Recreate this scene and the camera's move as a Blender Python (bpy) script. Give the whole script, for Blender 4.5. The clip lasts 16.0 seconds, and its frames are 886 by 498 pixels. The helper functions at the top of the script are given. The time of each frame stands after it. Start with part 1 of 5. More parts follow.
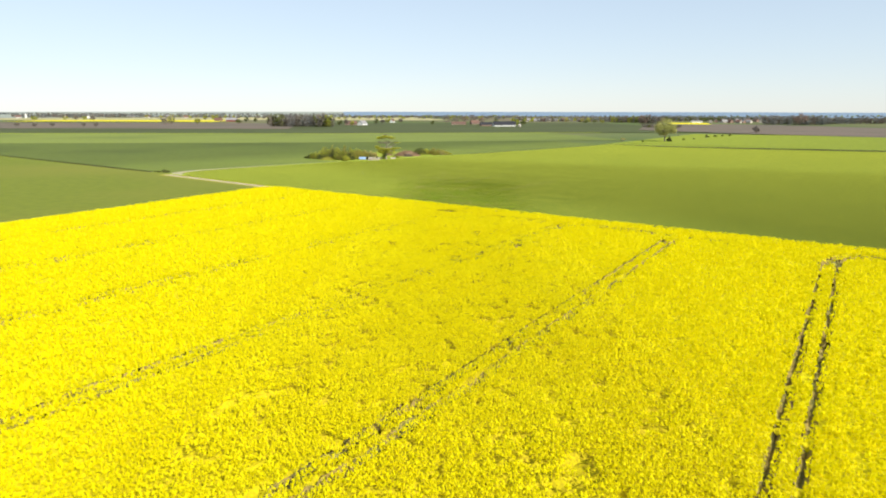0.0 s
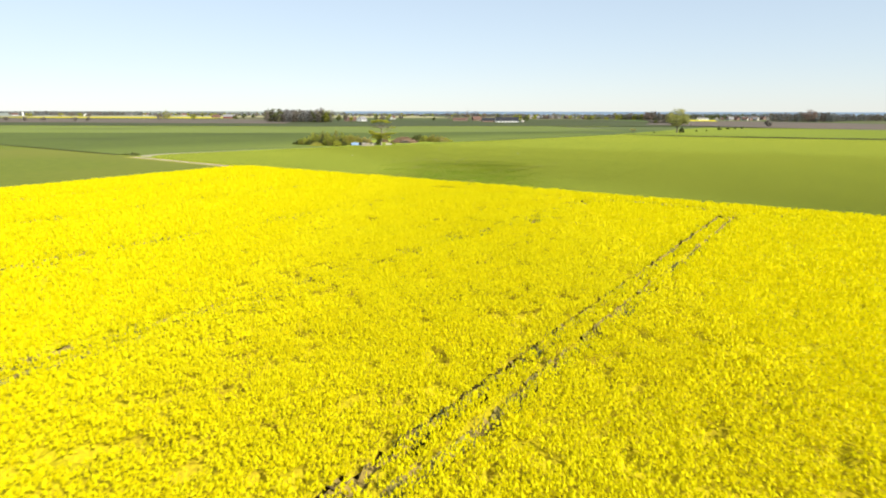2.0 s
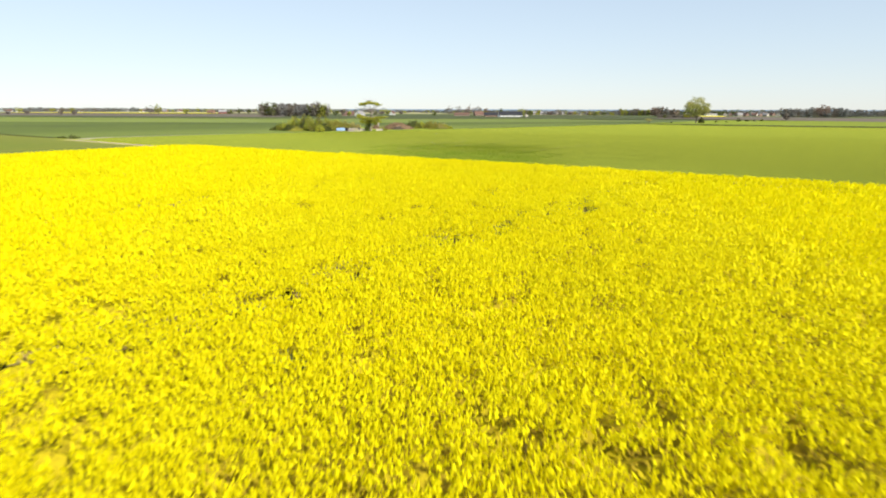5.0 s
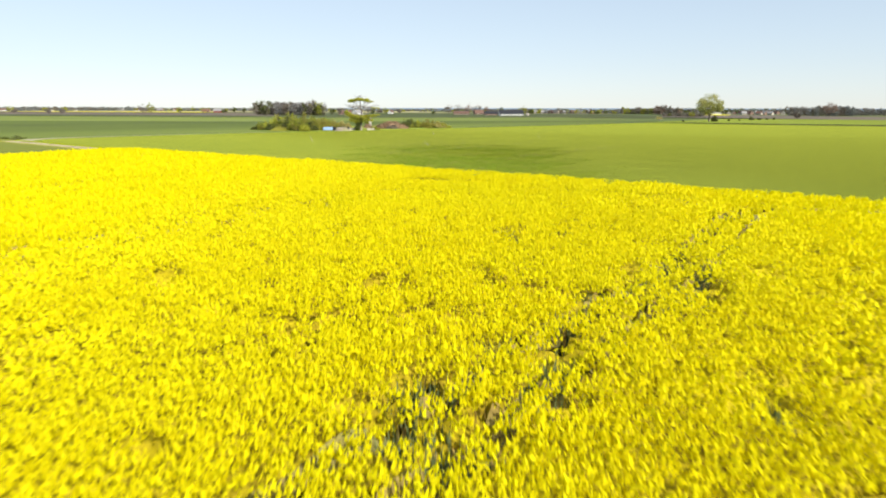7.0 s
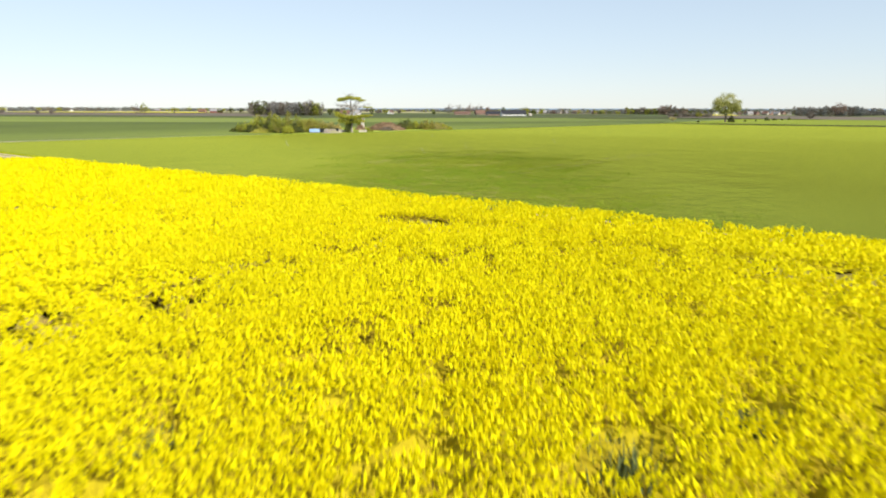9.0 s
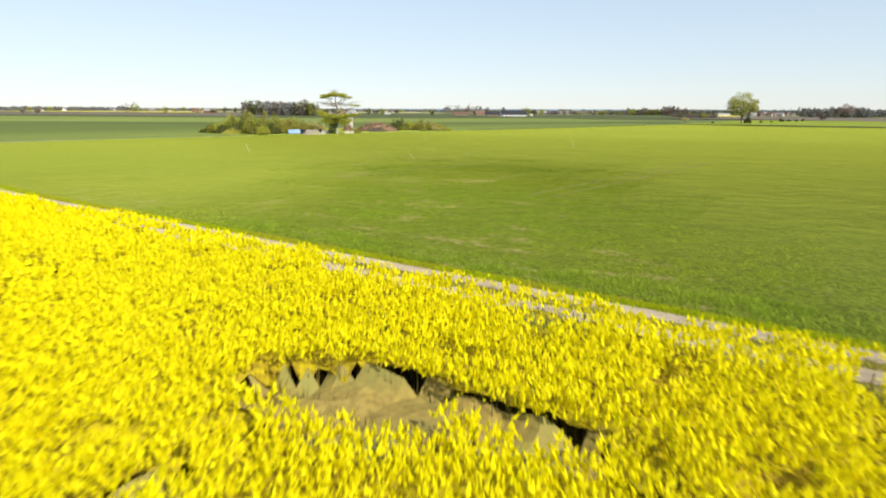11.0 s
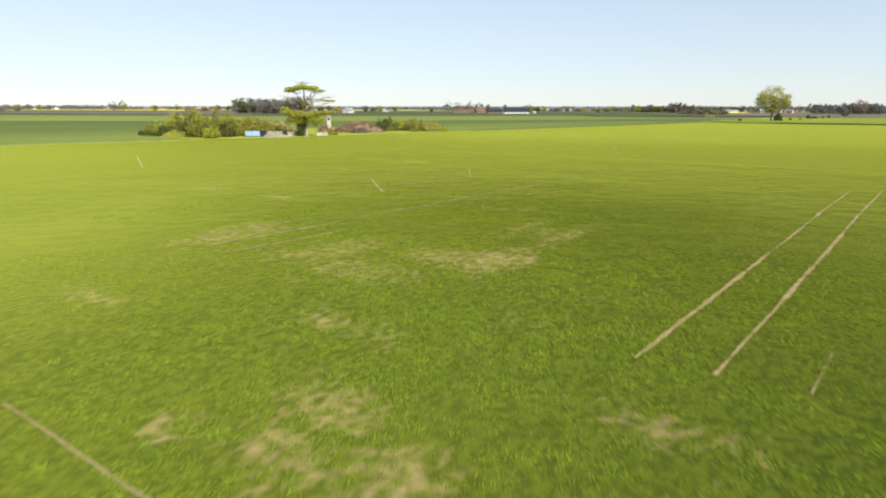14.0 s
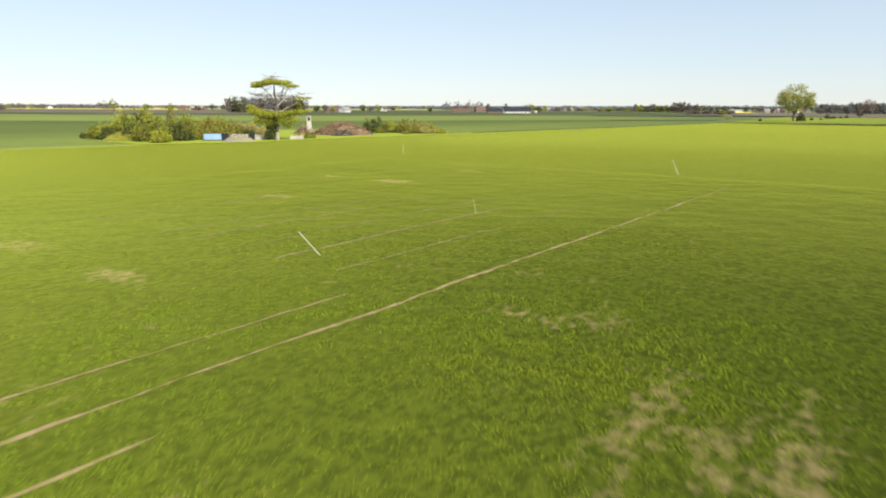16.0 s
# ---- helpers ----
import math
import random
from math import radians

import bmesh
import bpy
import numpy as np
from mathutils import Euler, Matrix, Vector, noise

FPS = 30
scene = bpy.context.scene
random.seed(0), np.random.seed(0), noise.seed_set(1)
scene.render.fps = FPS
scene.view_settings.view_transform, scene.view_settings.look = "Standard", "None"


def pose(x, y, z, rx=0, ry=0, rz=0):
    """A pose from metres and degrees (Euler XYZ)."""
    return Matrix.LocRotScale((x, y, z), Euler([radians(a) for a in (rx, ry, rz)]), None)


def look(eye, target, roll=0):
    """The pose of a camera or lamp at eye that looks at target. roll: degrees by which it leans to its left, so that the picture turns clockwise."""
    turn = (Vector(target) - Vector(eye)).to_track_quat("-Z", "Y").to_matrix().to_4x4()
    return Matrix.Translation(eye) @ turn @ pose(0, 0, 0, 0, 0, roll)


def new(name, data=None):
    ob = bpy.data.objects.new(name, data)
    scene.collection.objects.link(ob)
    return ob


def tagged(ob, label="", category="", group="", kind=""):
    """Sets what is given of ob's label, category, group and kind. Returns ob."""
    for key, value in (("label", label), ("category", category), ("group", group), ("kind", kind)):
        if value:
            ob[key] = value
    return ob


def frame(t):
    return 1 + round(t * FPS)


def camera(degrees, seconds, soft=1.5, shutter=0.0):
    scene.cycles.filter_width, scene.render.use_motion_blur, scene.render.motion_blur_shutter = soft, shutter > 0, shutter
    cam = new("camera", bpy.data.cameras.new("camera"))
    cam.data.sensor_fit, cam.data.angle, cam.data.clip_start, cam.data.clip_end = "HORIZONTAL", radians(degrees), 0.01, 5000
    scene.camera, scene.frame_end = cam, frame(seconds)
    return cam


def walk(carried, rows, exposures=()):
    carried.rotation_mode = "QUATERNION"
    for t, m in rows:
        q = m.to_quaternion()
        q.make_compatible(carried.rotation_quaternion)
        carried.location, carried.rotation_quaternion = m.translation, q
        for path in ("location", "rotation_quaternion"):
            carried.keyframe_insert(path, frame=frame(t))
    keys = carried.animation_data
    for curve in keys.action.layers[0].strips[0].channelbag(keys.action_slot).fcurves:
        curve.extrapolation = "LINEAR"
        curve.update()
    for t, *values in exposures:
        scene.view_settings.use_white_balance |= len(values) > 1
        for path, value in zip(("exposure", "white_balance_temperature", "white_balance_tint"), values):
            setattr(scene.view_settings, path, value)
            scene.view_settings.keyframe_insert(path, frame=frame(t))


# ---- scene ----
# The camera: a low flight over a field of rape, a farm track and a field of young wheat.
# x runs along the farm track, y across it towards the far fields.
cam = camera(72.5, 16.0, soft=1.9, shutter=0.38)
PATH = [
    (0, (0.01, 0.01, 23.63), (-10.981, 16.101, 19.140), 0.06),
    (0.5, (-2.90, 4.72, 21.17), (-13.913, 20.806, 16.697), 0.08),
    (1, (-5.86, 9.45, 18.84), (-16.882, 25.527, 14.367), 0.09),
    (1.5, (-8.83, 14.20, 16.92), (-19.858, 30.275, 12.449), 0.09),
    (2, (-11.78, 18.92, 15.30), (-22.818, 34.987, 10.832), 0.09),
    (2.5, (-14.78, 23.65, 13.91), (-25.837, 39.706, 9.437), 0.10),
    (3, (-17.76, 28.29, 12.67), (-28.835, 44.329, 8.179), 0.11),
    (4, (-23.49, 37.63, 10.34), (-34.572, 53.657, 5.831), 0.13),
    (5, (-29.46, 46.96, 8.52), (-40.535, 62.990, 4.009), 0.12),
    (5.5, (-32.56, 51.69, 8.18), (-43.629, 67.728, 3.671), 0.11),
    (6, (-35.60, 56.48, 8.06), (-46.667, 72.517, 3.546), 0.10),
    (6.5, (-38.65, 61.21, 7.98), (-49.716, 77.250, 3.453), 0.09),
    (7, (-41.76, 65.81, 7.88), (-52.820, 81.839, 3.338), 0.08),
    (7.5, (-44.82, 70.27, 7.81), (-55.886, 86.300, 3.261), 0.06),
    (8, (-47.93, 74.87, 7.80), (-59.003, 90.896, 3.250), 0.05),
    (8.5, (-51.19, 79.71, 7.73), (-62.274, 95.723, 3.181), 0.05),
    (9, (-54.55, 84.69, 7.63), (-65.632, 100.712, 3.096), 0.07),
    (10, (-61.01, 94.51, 7.35), (-72.081, 110.543, 2.854), 0.15),
    (11, (-67.36, 104.03, 7.02), (-78.403, 120.078, 2.505), 0.20),
    (11.5, (-70.49, 108.90, 6.98), (-81.527, 124.952, 2.443), 0.18),
    (12, (-73.69, 113.83, 6.94), (-84.732, 129.870, 2.387), 0.14),
    (12.5, (-76.80, 118.79, 6.83), (-87.855, 134.814, 2.258), 0.10),
    (13, (-79.79, 123.50, 6.76), (-90.857, 139.524, 2.183), 0.07),
    (13.5, (-82.69, 128.09, 6.73), (-93.756, 144.113, 2.148), 0.05),
    (14, (-85.58, 132.72, 6.68), (-96.636, 148.740, 2.089), 0.03),
    (14.5, (-88.50, 137.36, 6.64), (-99.558, 153.380, 2.050), 0.04),
    (15, (-91.63, 141.91, 6.53), (-102.678, 157.940, 1.939), 0.06),
    (15.5, (-94.69, 146.52, 6.49), (-105.727, 162.557, 1.896), 0.08),
    (16, (-97.68, 151.24, 6.48), (-108.712, 167.269, 1.872), 0.09),
]
walk(cam, [(t, look(eye, target, roll)) for t, eye, target, roll in PATH], exposures=[(0, 0.42), (16, 0.42)])

# ---- light ----
SUN_EL, SUN_AZ = radians(38), radians(104)          # azimuth clockwise from +y
sun_way = Vector((math.sin(SUN_AZ) * math.cos(SUN_EL), math.cos(SUN_AZ) * math.cos(SUN_EL), math.sin(SUN_EL)))
world = bpy.data.worlds.new("sky")
scene.world = world
world.use_nodes = True
wn = world.node_tree
sky = wn.nodes.new("ShaderNodeTexSky")
sky.sky_type, sky.sun_disc = "NISHITA", False
sky.sun_elevation, sky.sun_rotation = SUN_EL, SUN_AZ
sky.air_density, sky.dust_density, sky.ozone_density = 1.0, 0.1, 3.0
wn.nodes["Background"].inputs["Strength"].default_value = 0.302
pale = wn.nodes.new("ShaderNodeHueSaturation")
pale.inputs["Saturation"].default_value = 0.9
wn.links.new(sky.outputs["Color"], pale.inputs["Color"])
even = wn.nodes.new("ShaderNodeGamma")
even.inputs["Gamma"].default_value = 0.42
wn.links.new(pale.outputs["Color"], even.inputs["Color"])
cool = wn.nodes.new("ShaderNodeMix")
cool.data_type, cool.blend_type = "RGBA", "MULTIPLY"
cool.inputs[0].default_value, cool.inputs[7].default_value = 1.0, (0.925, 0.985, 1.05, 1)
wn.links.new(even.outputs["Color"], cool.inputs[6])
wn.links.new(cool.outputs[2], wn.nodes["Background"].inputs["Color"])
sun = new("sun", bpy.data.lights.new("sun", "SUN"))
sun.data.energy, sun.data.angle, sun.data.color = 4.2, radians(0.53), (1.0, 0.94, 0.84)
sun.matrix_world = look(sun_way * 100, (0, 0, 0))

rng = np.random.default_rng(7)


# ---- materials ----
def paint(name, a, b, scale, c=None, scale2=1.0, rough=0.8, bump=0.0, leafy=0.0, spread=0.0, low=0.35, high=0.65, low2=0.45, high2=0.65, spec=0.12, stretch=(1, 1, 1), metal=0.0, sheen=None, bare=None, matt=0.0, tone_sweep=None, deep=None):
    """Two colours mixed by a fine noise, a third by a coarse one; leafy lets light through, spread varies piece by piece."""
    m = bpy.data.materials.new(name)
    m.use_nodes = True
    t = m.node_tree
    n, l = t.nodes, t.links
    bsdf = n["Principled BSDF"]
    bsdf.inputs["Roughness"].default_value = rough
    bsdf.inputs["Metallic"].default_value = metal
    bsdf.inputs["Diffuse Roughness"].default_value = matt
    bsdf.inputs["Specular IOR Level"].default_value = spec
    co = n.new("ShaderNodeTexCoord")
    mp = n.new("ShaderNodeMapping")
    mp.inputs["Scale"].default_value = stretch
    l.new(co.outputs["Object"], mp.inputs["Vector"])

    def cloud(size, detail, lo, hi):
        tex = n.new("ShaderNodeTexNoise")
        tex.inputs["Scale"].default_value = size
        tex.inputs["Detail"].default_value = detail
        ramp = n.new("ShaderNodeMapRange")
        ramp.inputs["From Min"].default_value, ramp.inputs["From Max"].default_value = lo, hi
        l.new(mp.outputs["Vector"], tex.inputs["Vector"])
        l.new(tex.outputs["Fac"], ramp.inputs["Value"])
        return tex, ramp

    tex, ramp = cloud(scale, 5, low, high)
    mix = n.new("ShaderNodeMix")
    mix.data_type = "RGBA"
    mix.inputs[6].default_value, mix.inputs[7].default_value = (*a, 1), (*b, 1)
    l.new(ramp.outputs["Result"], mix.inputs[0])
    out = mix.outputs[2]
    if c:
        _, ramp2 = cloud(scale2, 3, low2, high2)
        mix2 = n.new("ShaderNodeMix")
        mix2.data_type = "RGBA"
        mix2.inputs[7].default_value = (*c, 1)
        l.new(out, mix2.inputs[6])
        l.new(ramp2.outputs["Result"], mix2.inputs[0])
        out = mix2.outputs[2]
    if deep:
        # bloom colour in place of leaf colour, more so the farther off the flight passes
        mixd = n.new("ShaderNodeMix")
        mixd.data_type = "RGBA"
        mixd.inputs[6].default_value, mixd.inputs[7].default_value = (*deep[0], 1), (*deep[1], 1)
        l.new(ramp.outputs["Result"], mixd.inputs[0])
        full = n.new("ShaderNodeAttribute")
        full.attribute_name = "dense"
        both = n.new("ShaderNodeMix")
        both.data_type = "RGBA"
        l.new(full.outputs["Fac"], both.inputs[0])
        l.new(out, both.inputs[6])
        l.new(mixd.outputs[2], both.inputs[7])
        out = both.outputs[2]
    if tone_sweep:
        # a tone multiplied in over parts of a field, for the wheat in place of light, blended softly along lines across
        # it
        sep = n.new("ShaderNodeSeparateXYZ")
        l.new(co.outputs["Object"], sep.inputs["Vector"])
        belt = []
        for kx, ky, none, full in tone_sweep[1]:
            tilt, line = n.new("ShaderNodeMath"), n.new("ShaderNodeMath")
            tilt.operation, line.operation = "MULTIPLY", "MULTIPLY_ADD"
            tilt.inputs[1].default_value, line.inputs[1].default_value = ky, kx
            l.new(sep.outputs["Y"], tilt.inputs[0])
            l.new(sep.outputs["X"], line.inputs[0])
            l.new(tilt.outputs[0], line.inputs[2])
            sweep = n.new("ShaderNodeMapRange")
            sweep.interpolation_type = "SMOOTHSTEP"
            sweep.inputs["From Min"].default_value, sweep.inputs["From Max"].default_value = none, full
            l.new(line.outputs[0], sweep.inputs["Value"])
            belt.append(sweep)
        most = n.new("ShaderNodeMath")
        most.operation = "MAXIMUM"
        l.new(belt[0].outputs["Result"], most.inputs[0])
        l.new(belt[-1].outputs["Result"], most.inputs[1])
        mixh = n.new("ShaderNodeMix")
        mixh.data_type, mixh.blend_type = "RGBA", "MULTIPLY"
        mixh.inputs[7].default_value = (*tone_sweep[0], 1)
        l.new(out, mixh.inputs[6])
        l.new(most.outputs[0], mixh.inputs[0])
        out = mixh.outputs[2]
    if bare:
        # ground darkened where blades stand near the flight, tan loam where the crop failed
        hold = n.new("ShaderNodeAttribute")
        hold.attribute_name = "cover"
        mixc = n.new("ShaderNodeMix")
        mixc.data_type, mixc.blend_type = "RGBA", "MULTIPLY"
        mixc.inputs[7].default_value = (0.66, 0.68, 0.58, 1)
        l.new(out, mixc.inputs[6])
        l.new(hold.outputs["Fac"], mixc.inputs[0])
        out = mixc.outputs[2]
        at = n.new("ShaderNodeAttribute")
        at.attribute_name = "bare"
        _, fine = cloud(2.6, 9, 0.2, 0.8)
        add = n.new("ShaderNodeMath")
        add.operation = "ADD"
        l.new(at.outputs["Fac"], add.inputs[0])
        l.new(fine.outputs["Result"], add.inputs[1])
        cut = n.new("ShaderNodeMapRange")
        cut.inputs["From Min"].default_value, cut.inputs["From Max"].default_value = 0.83, 1.75
        l.new(add.outputs[0], cut.inputs["Value"])
        mix3 = n.new("ShaderNodeMix")
        mix3.data_type = "RGBA"
        mix3.inputs[7].default_value = (*bare, 1)
        l.new(out, mix3.inputs[6])
        l.new(cut.outputs["Result"], mix3.inputs[0])
        out = mix3.outputs[2]
    if sheen:
        bsdf.inputs["Sheen Weight"].default_value = sheen[0]
        bsdf.inputs["Sheen Roughness"].default_value = 0.18
        bsdf.inputs["Sheen Tint"].default_value = (*sheen[1], 1)
    if spread:
        geo = n.new("ShaderNodeNewGeometry")
        hsv = n.new("ShaderNodeHueSaturation")
        mr = n.new("ShaderNodeMapRange")
        mr.inputs["To Min"].default_value, mr.inputs["To Max"].default_value = 1 - spread, 1 + spread
        l.new(geo.outputs["Random Per Island"], mr.inputs["Value"])
        l.new(mr.outputs["Result"], hsv.inputs["Value"])
        l.new(out, hsv.inputs["Color"])
        out = hsv.outputs["Color"]
    l.new(out, bsdf.inputs["Base Color"])
    if bump:
        bp = n.new("ShaderNodeBump")
        bp.inputs["Strength"].default_value = bump
        bp.inputs["Distance"].default_value = 0.05
        l.new(tex.outputs["Fac"], bp.inputs["Height"])
        l.new(bp.outputs["Normal"], bsdf.inputs["Normal"])
    if leafy:
        tr = n.new("ShaderNodeBsdfTranslucent")
        l.new(out, tr.inputs["Color"])
        ms = n.new("ShaderNodeMixShader")
        ms.inputs[0].default_value = leafy
        l.new(bsdf.outputs[0], ms.inputs[1])
        l.new(tr.outputs[0], ms.inputs[2])
        l.new(ms.outputs[0], n["Material Output"].inputs["Surface"])
    return m


M_FLOWER = paint("rape_flower", (0.865, 0.803, 0.002), (0.825, 0.725, 0.002), 2.5, (0.84, 0.77, 0.003), 0.09, rough=0.7, leafy=0.36, spread=0.10)
M_STEM = paint("rape_stem", (0.20, 0.14, 0.03), (0.24, 0.165, 0.035), 3.0, (0.13, 0.125, 0.035), 0.4, leafy=0.2, spread=0.25)
M_GREY = paint("unflowered_rape", (0.14, 0.18, 0.065), (0.19, 0.22, 0.09), 3.0, leafy=0.2, spread=0.25)
M_UNDER = paint("rape_understorey", (0.50, 0.40, 0.008), (0.22, 0.15, 0.012), 4.5, (0.50, 0.41, 0.01), 0.15, bump=0.6, deep=((0.75, 0.675, 0.003), (0.50, 0.405, 0.007)))
M_TRODDEN = paint("trodden_rape", (0.38, 0.28, 0.075), (0.25, 0.185, 0.05), 4.0, (0.27, 0.25, 0.07), 0.5, rough=0.95, bump=0.5)
M_SOIL = paint("dark_soil", (0.22, 0.15, 0.075), (0.28, 0.20, 0.10), 6.0, (0.20, 0.16, 0.07), 0.3, rough=0.95, bump=0.5)
# tone painted for light: wheat brighter near the track and far off, darker between
WHEAT_TONE_BELT = ((0.33, 1.0, 143.0, 106.0), (-0.25, 1.0, 262.0, 302.0))
M_WSOIL = paint("wheat_ground", (0.104, 0.126, 0.013), (0.060, 0.077, 0.009), 4.0, (0.104, 0.121, 0.013), 0.03, rough=0.95, bump=0.9, low=0.4, high=0.6, low2=0.45, high2=0.8, spec=0.03, sheen=(1.0, (1.0, 0.92, 0.09)), bare=(0.40, 0.28, 0.14), matt=1.0, tone_sweep=((1.60, 1.59, 1.9), WHEAT_TONE_BELT), stretch=(1.2, 0.8, 1))
M_BLADE = paint("wheat_blade", (0.190, 0.262, 0.020), (0.255, 0.325, 0.025), 0.8, (0.28, 0.325, 0.025), 0.06, rough=0.7, leafy=0.38, spread=0.25, spec=0.05, sheen=(0.8, (1.0, 0.92, 0.09)), tone_sweep=((1.38, 1.40, 1.65), WHEAT_TONE_BELT))
M_BARE = paint("bare_loam", (0.41, 0.30, 0.15), (0.31, 0.225, 0.10), 3.0, (0.26, 0.215, 0.07), 0.9, rough=0.95, bump=0.4)
M_GRAVEL = paint("track_gravel", (0.41, 0.335, 0.235), (0.335, 0.265, 0.18), 5.0, (0.44, 0.365, 0.265), 0.35, rough=0.95, bump=0.4, stretch=(0.5, 1, 1), spec=0.04, matt=0.6)
M_LANE = paint("grassy_lane", (0.48, 0.42, 0.26), (0.40, 0.36, 0.19), 2.0, (0.52, 0.45, 0.31), 0.05, rough=0.95)
M_VERGE = paint("verge_soil", (0.20, 0.215, 0.02), (0.26, 0.225, 0.05), 3.0, rough=0.95, matt=1.0)
M_GRASS = paint("verge_grass", (0.39, 0.47, 0.010), (0.47, 0.52, 0.012), 1.2, (0.46, 0.45, 0.03), 0.3, leafy=0.4, spread=0.22, spec=0.04)
M_DRYGRASS = paint("dry_grass", (0.25, 0.235, 0.04), (0.36, 0.29, 0.08), 1.2, (0.26, 0.24, 0.04), 0.4, leafy=0.3, spread=0.25, spec=0.04)
M_POLE = paint("pale_wood", (0.75, 0.70, 0.58), (0.62, 0.56, 0.44), 8.0, rough=0.7)
M_LAND = paint("distant_farmland", (0.10, 0.14, 0.04), (0.16, 0.18, 0.06), 0.004, (0.20, 0.15, 0.10), 0.0016, stretch=(1, 1, 1), rough=0.95)
M_OLIVE = paint("spring_barley_field", (0.105, 0.128, 0.015), (0.125, 0.146, 0.017), 0.35, (0.138, 0.146, 0.022), 0.012, rough=0.9, bump=0.3, matt=1.0)
# this field's colour grows paler towards the lane
M_DARKGREEN = paint("dark_green_field", (0.074, 0.096, 0.019), (0.088, 0.112, 0.022), 0.3, (0.064, 0.083, 0.018), 0.012, rough=0.9, matt=1.0, tone_sweep=((1.65, 1.6, 1.45), ((0.97, -0.244, -322.0, -256.0),)))
M_LIGHTGREEN = paint("light_green_field", (0.145, 0.178, 0.038), (0.168, 0.202, 0.042), 0.3, (0.125, 0.155, 0.036), 0.008, rough=0.9, matt=0.6)
M_MIDGREEN = paint("mid_green_field", (0.082, 0.098, 0.034), (0.098, 0.113, 0.038), 0.3, (0.08, 0.088, 0.035), 0.006, rough=0.9)
M_MARGIN = paint("grassy_margin", (0.20, 0.24, 0.028), (0.24, 0.28, 0.034), 0.3, rough=0.95, spec=0.05, matt=1.0)
M_DITCH = paint("ditch_grass", (0.06, 0.07, 0.025), (0.085, 0.09, 0.03), 0.5, rough=0.95, spec=0.05)
M_BROWN = paint("ploughed_field", (0.165, 0.125, 0.095), (0.20, 0.155, 0.115), 0.3, (0.15, 0.13, 0.09), 0.01, rough=0.95)
M_YELLOW = paint("distant_rape", (0.80, 0.70, 0.015), (0.72, 0.62, 0.015), 0.1, rough=0.9)
M_PALE = paint("pale_stubble", (0.48, 0.43, 0.22), (0.40, 0.36, 0.17), 0.1, rough=0.95)
M_SEA = paint("sea", (0.18, 0.255, 0.33), (0.22, 0.30, 0.38), 0.01, rough=0.5)
# distance haze is put into this pale land colour
M_HAZY = paint("haze_tinted_land", (0.30, 0.33, 0.27), (0.40, 0.40, 0.29), 0.006, (0.24, 0.28, 0.27), 0.003, rough=0.95)
M_BARK = paint("bark", (0.20, 0.16, 0.12), (0.12, 0.10, 0.08), 3.0, rough=0.9)
M_PALEBARK = paint("pale_bark", (0.50, 0.44, 0.36), (0.30, 0.25, 0.19), 1.5, rough=0.9)
M_LEAF_LIME = paint("lime_leaves", (0.40, 0.42, 0.055), (0.53, 0.51, 0.07), 0.5, leafy=0.4, spread=0.35)
M_LEAF_SPRING = paint("spring_leaves", (0.37, 0.37, 0.12), (0.46, 0.45, 0.14), 0.5, (0.52, 0.48, 0.17), 0.15, leafy=0.3, spread=0.35)
M_LEAF_MID = paint("mid_leaves", (0.27, 0.31, 0.045), (0.41, 0.43, 0.055), 0.5, (0.30, 0.25, 0.06), 0.35, leafy=0.35, spread=0.4)
M_LEAF_DARK = paint("dark_leaves", (0.105, 0.125, 0.04), (0.155, 0.17, 0.045), 0.5, leafy=0.25, spread=0.3)
M_LEAF_BUD = paint("budding_leaves", (0.34, 0.29, 0.07), (0.46, 0.40, 0.08), 0.5, (0.30, 0.31, 0.05), 0.6, leafy=0.35, spread=0.4)
M_STRAW = paint("straw_growth", (0.55, 0.45, 0.16), (0.46, 0.42, 0.13), 0.8, leafy=0.3, spread=0.25)
M_TWIG = paint("bare_twigs", (0.195, 0.165, 0.13), (0.235, 0.20, 0.16), 0.3, (0.18, 0.17, 0.12), 0.02, leafy=0.2, spread=0.25)
M_TWIG_RED = paint("reddish_twigs", (0.30, 0.215, 0.16), (0.25, 0.185, 0.14), 0.3, leafy=0.2, spread=0.25)
M_BRUSH = paint("cut_brushwood", (0.28, 0.185, 0.11), (0.20, 0.13, 0.075), 1.0, (0.33, 0.225, 0.135), 0.3, spread=0.3)
# greyed tree colours, with the distance haze painted in
M_FARTREE = paint("haze_tinted_trees", (0.20, 0.21, 0.19), (0.235, 0.24, 0.215), 0.05, (0.225, 0.205, 0.185), 0.006, leafy=0.2, spread=0.2)
M_WHITE = paint("white_render", (0.80, 0.79, 0.75), (0.72, 0.71, 0.67), 1.0, rough=0.8)
M_CREAM = paint("weathered_render", (0.60, 0.55, 0.46), (0.48, 0.43, 0.35), 1.2, (0.36, 0.31, 0.25), 0.5, rough=0.9, bump=0.3)
M_RED = paint("red_boards", (0.28, 0.075, 0.06), (0.24, 0.07, 0.06), 1.0, rough=0.8)
M_BRICK = paint("brick_walls", (0.30, 0.20, 0.15), (0.26, 0.18, 0.14), 1.0, rough=0.9)
M_ROOF_DARK = paint("dark_sheet_roof", (0.035, 0.035, 0.04), (0.05, 0.05, 0.055), 0.4, rough=0.6)
M_ROOF_GREY = paint("fibre_cement_roof", (0.33, 0.31, 0.30), (0.26, 0.25, 0.24), 0.4, rough=0.8)
M_ROOF_TILE = paint("clay_tile_roof", (0.20, 0.115, 0.085), (0.17, 0.10, 0.08), 0.6, rough=0.85)
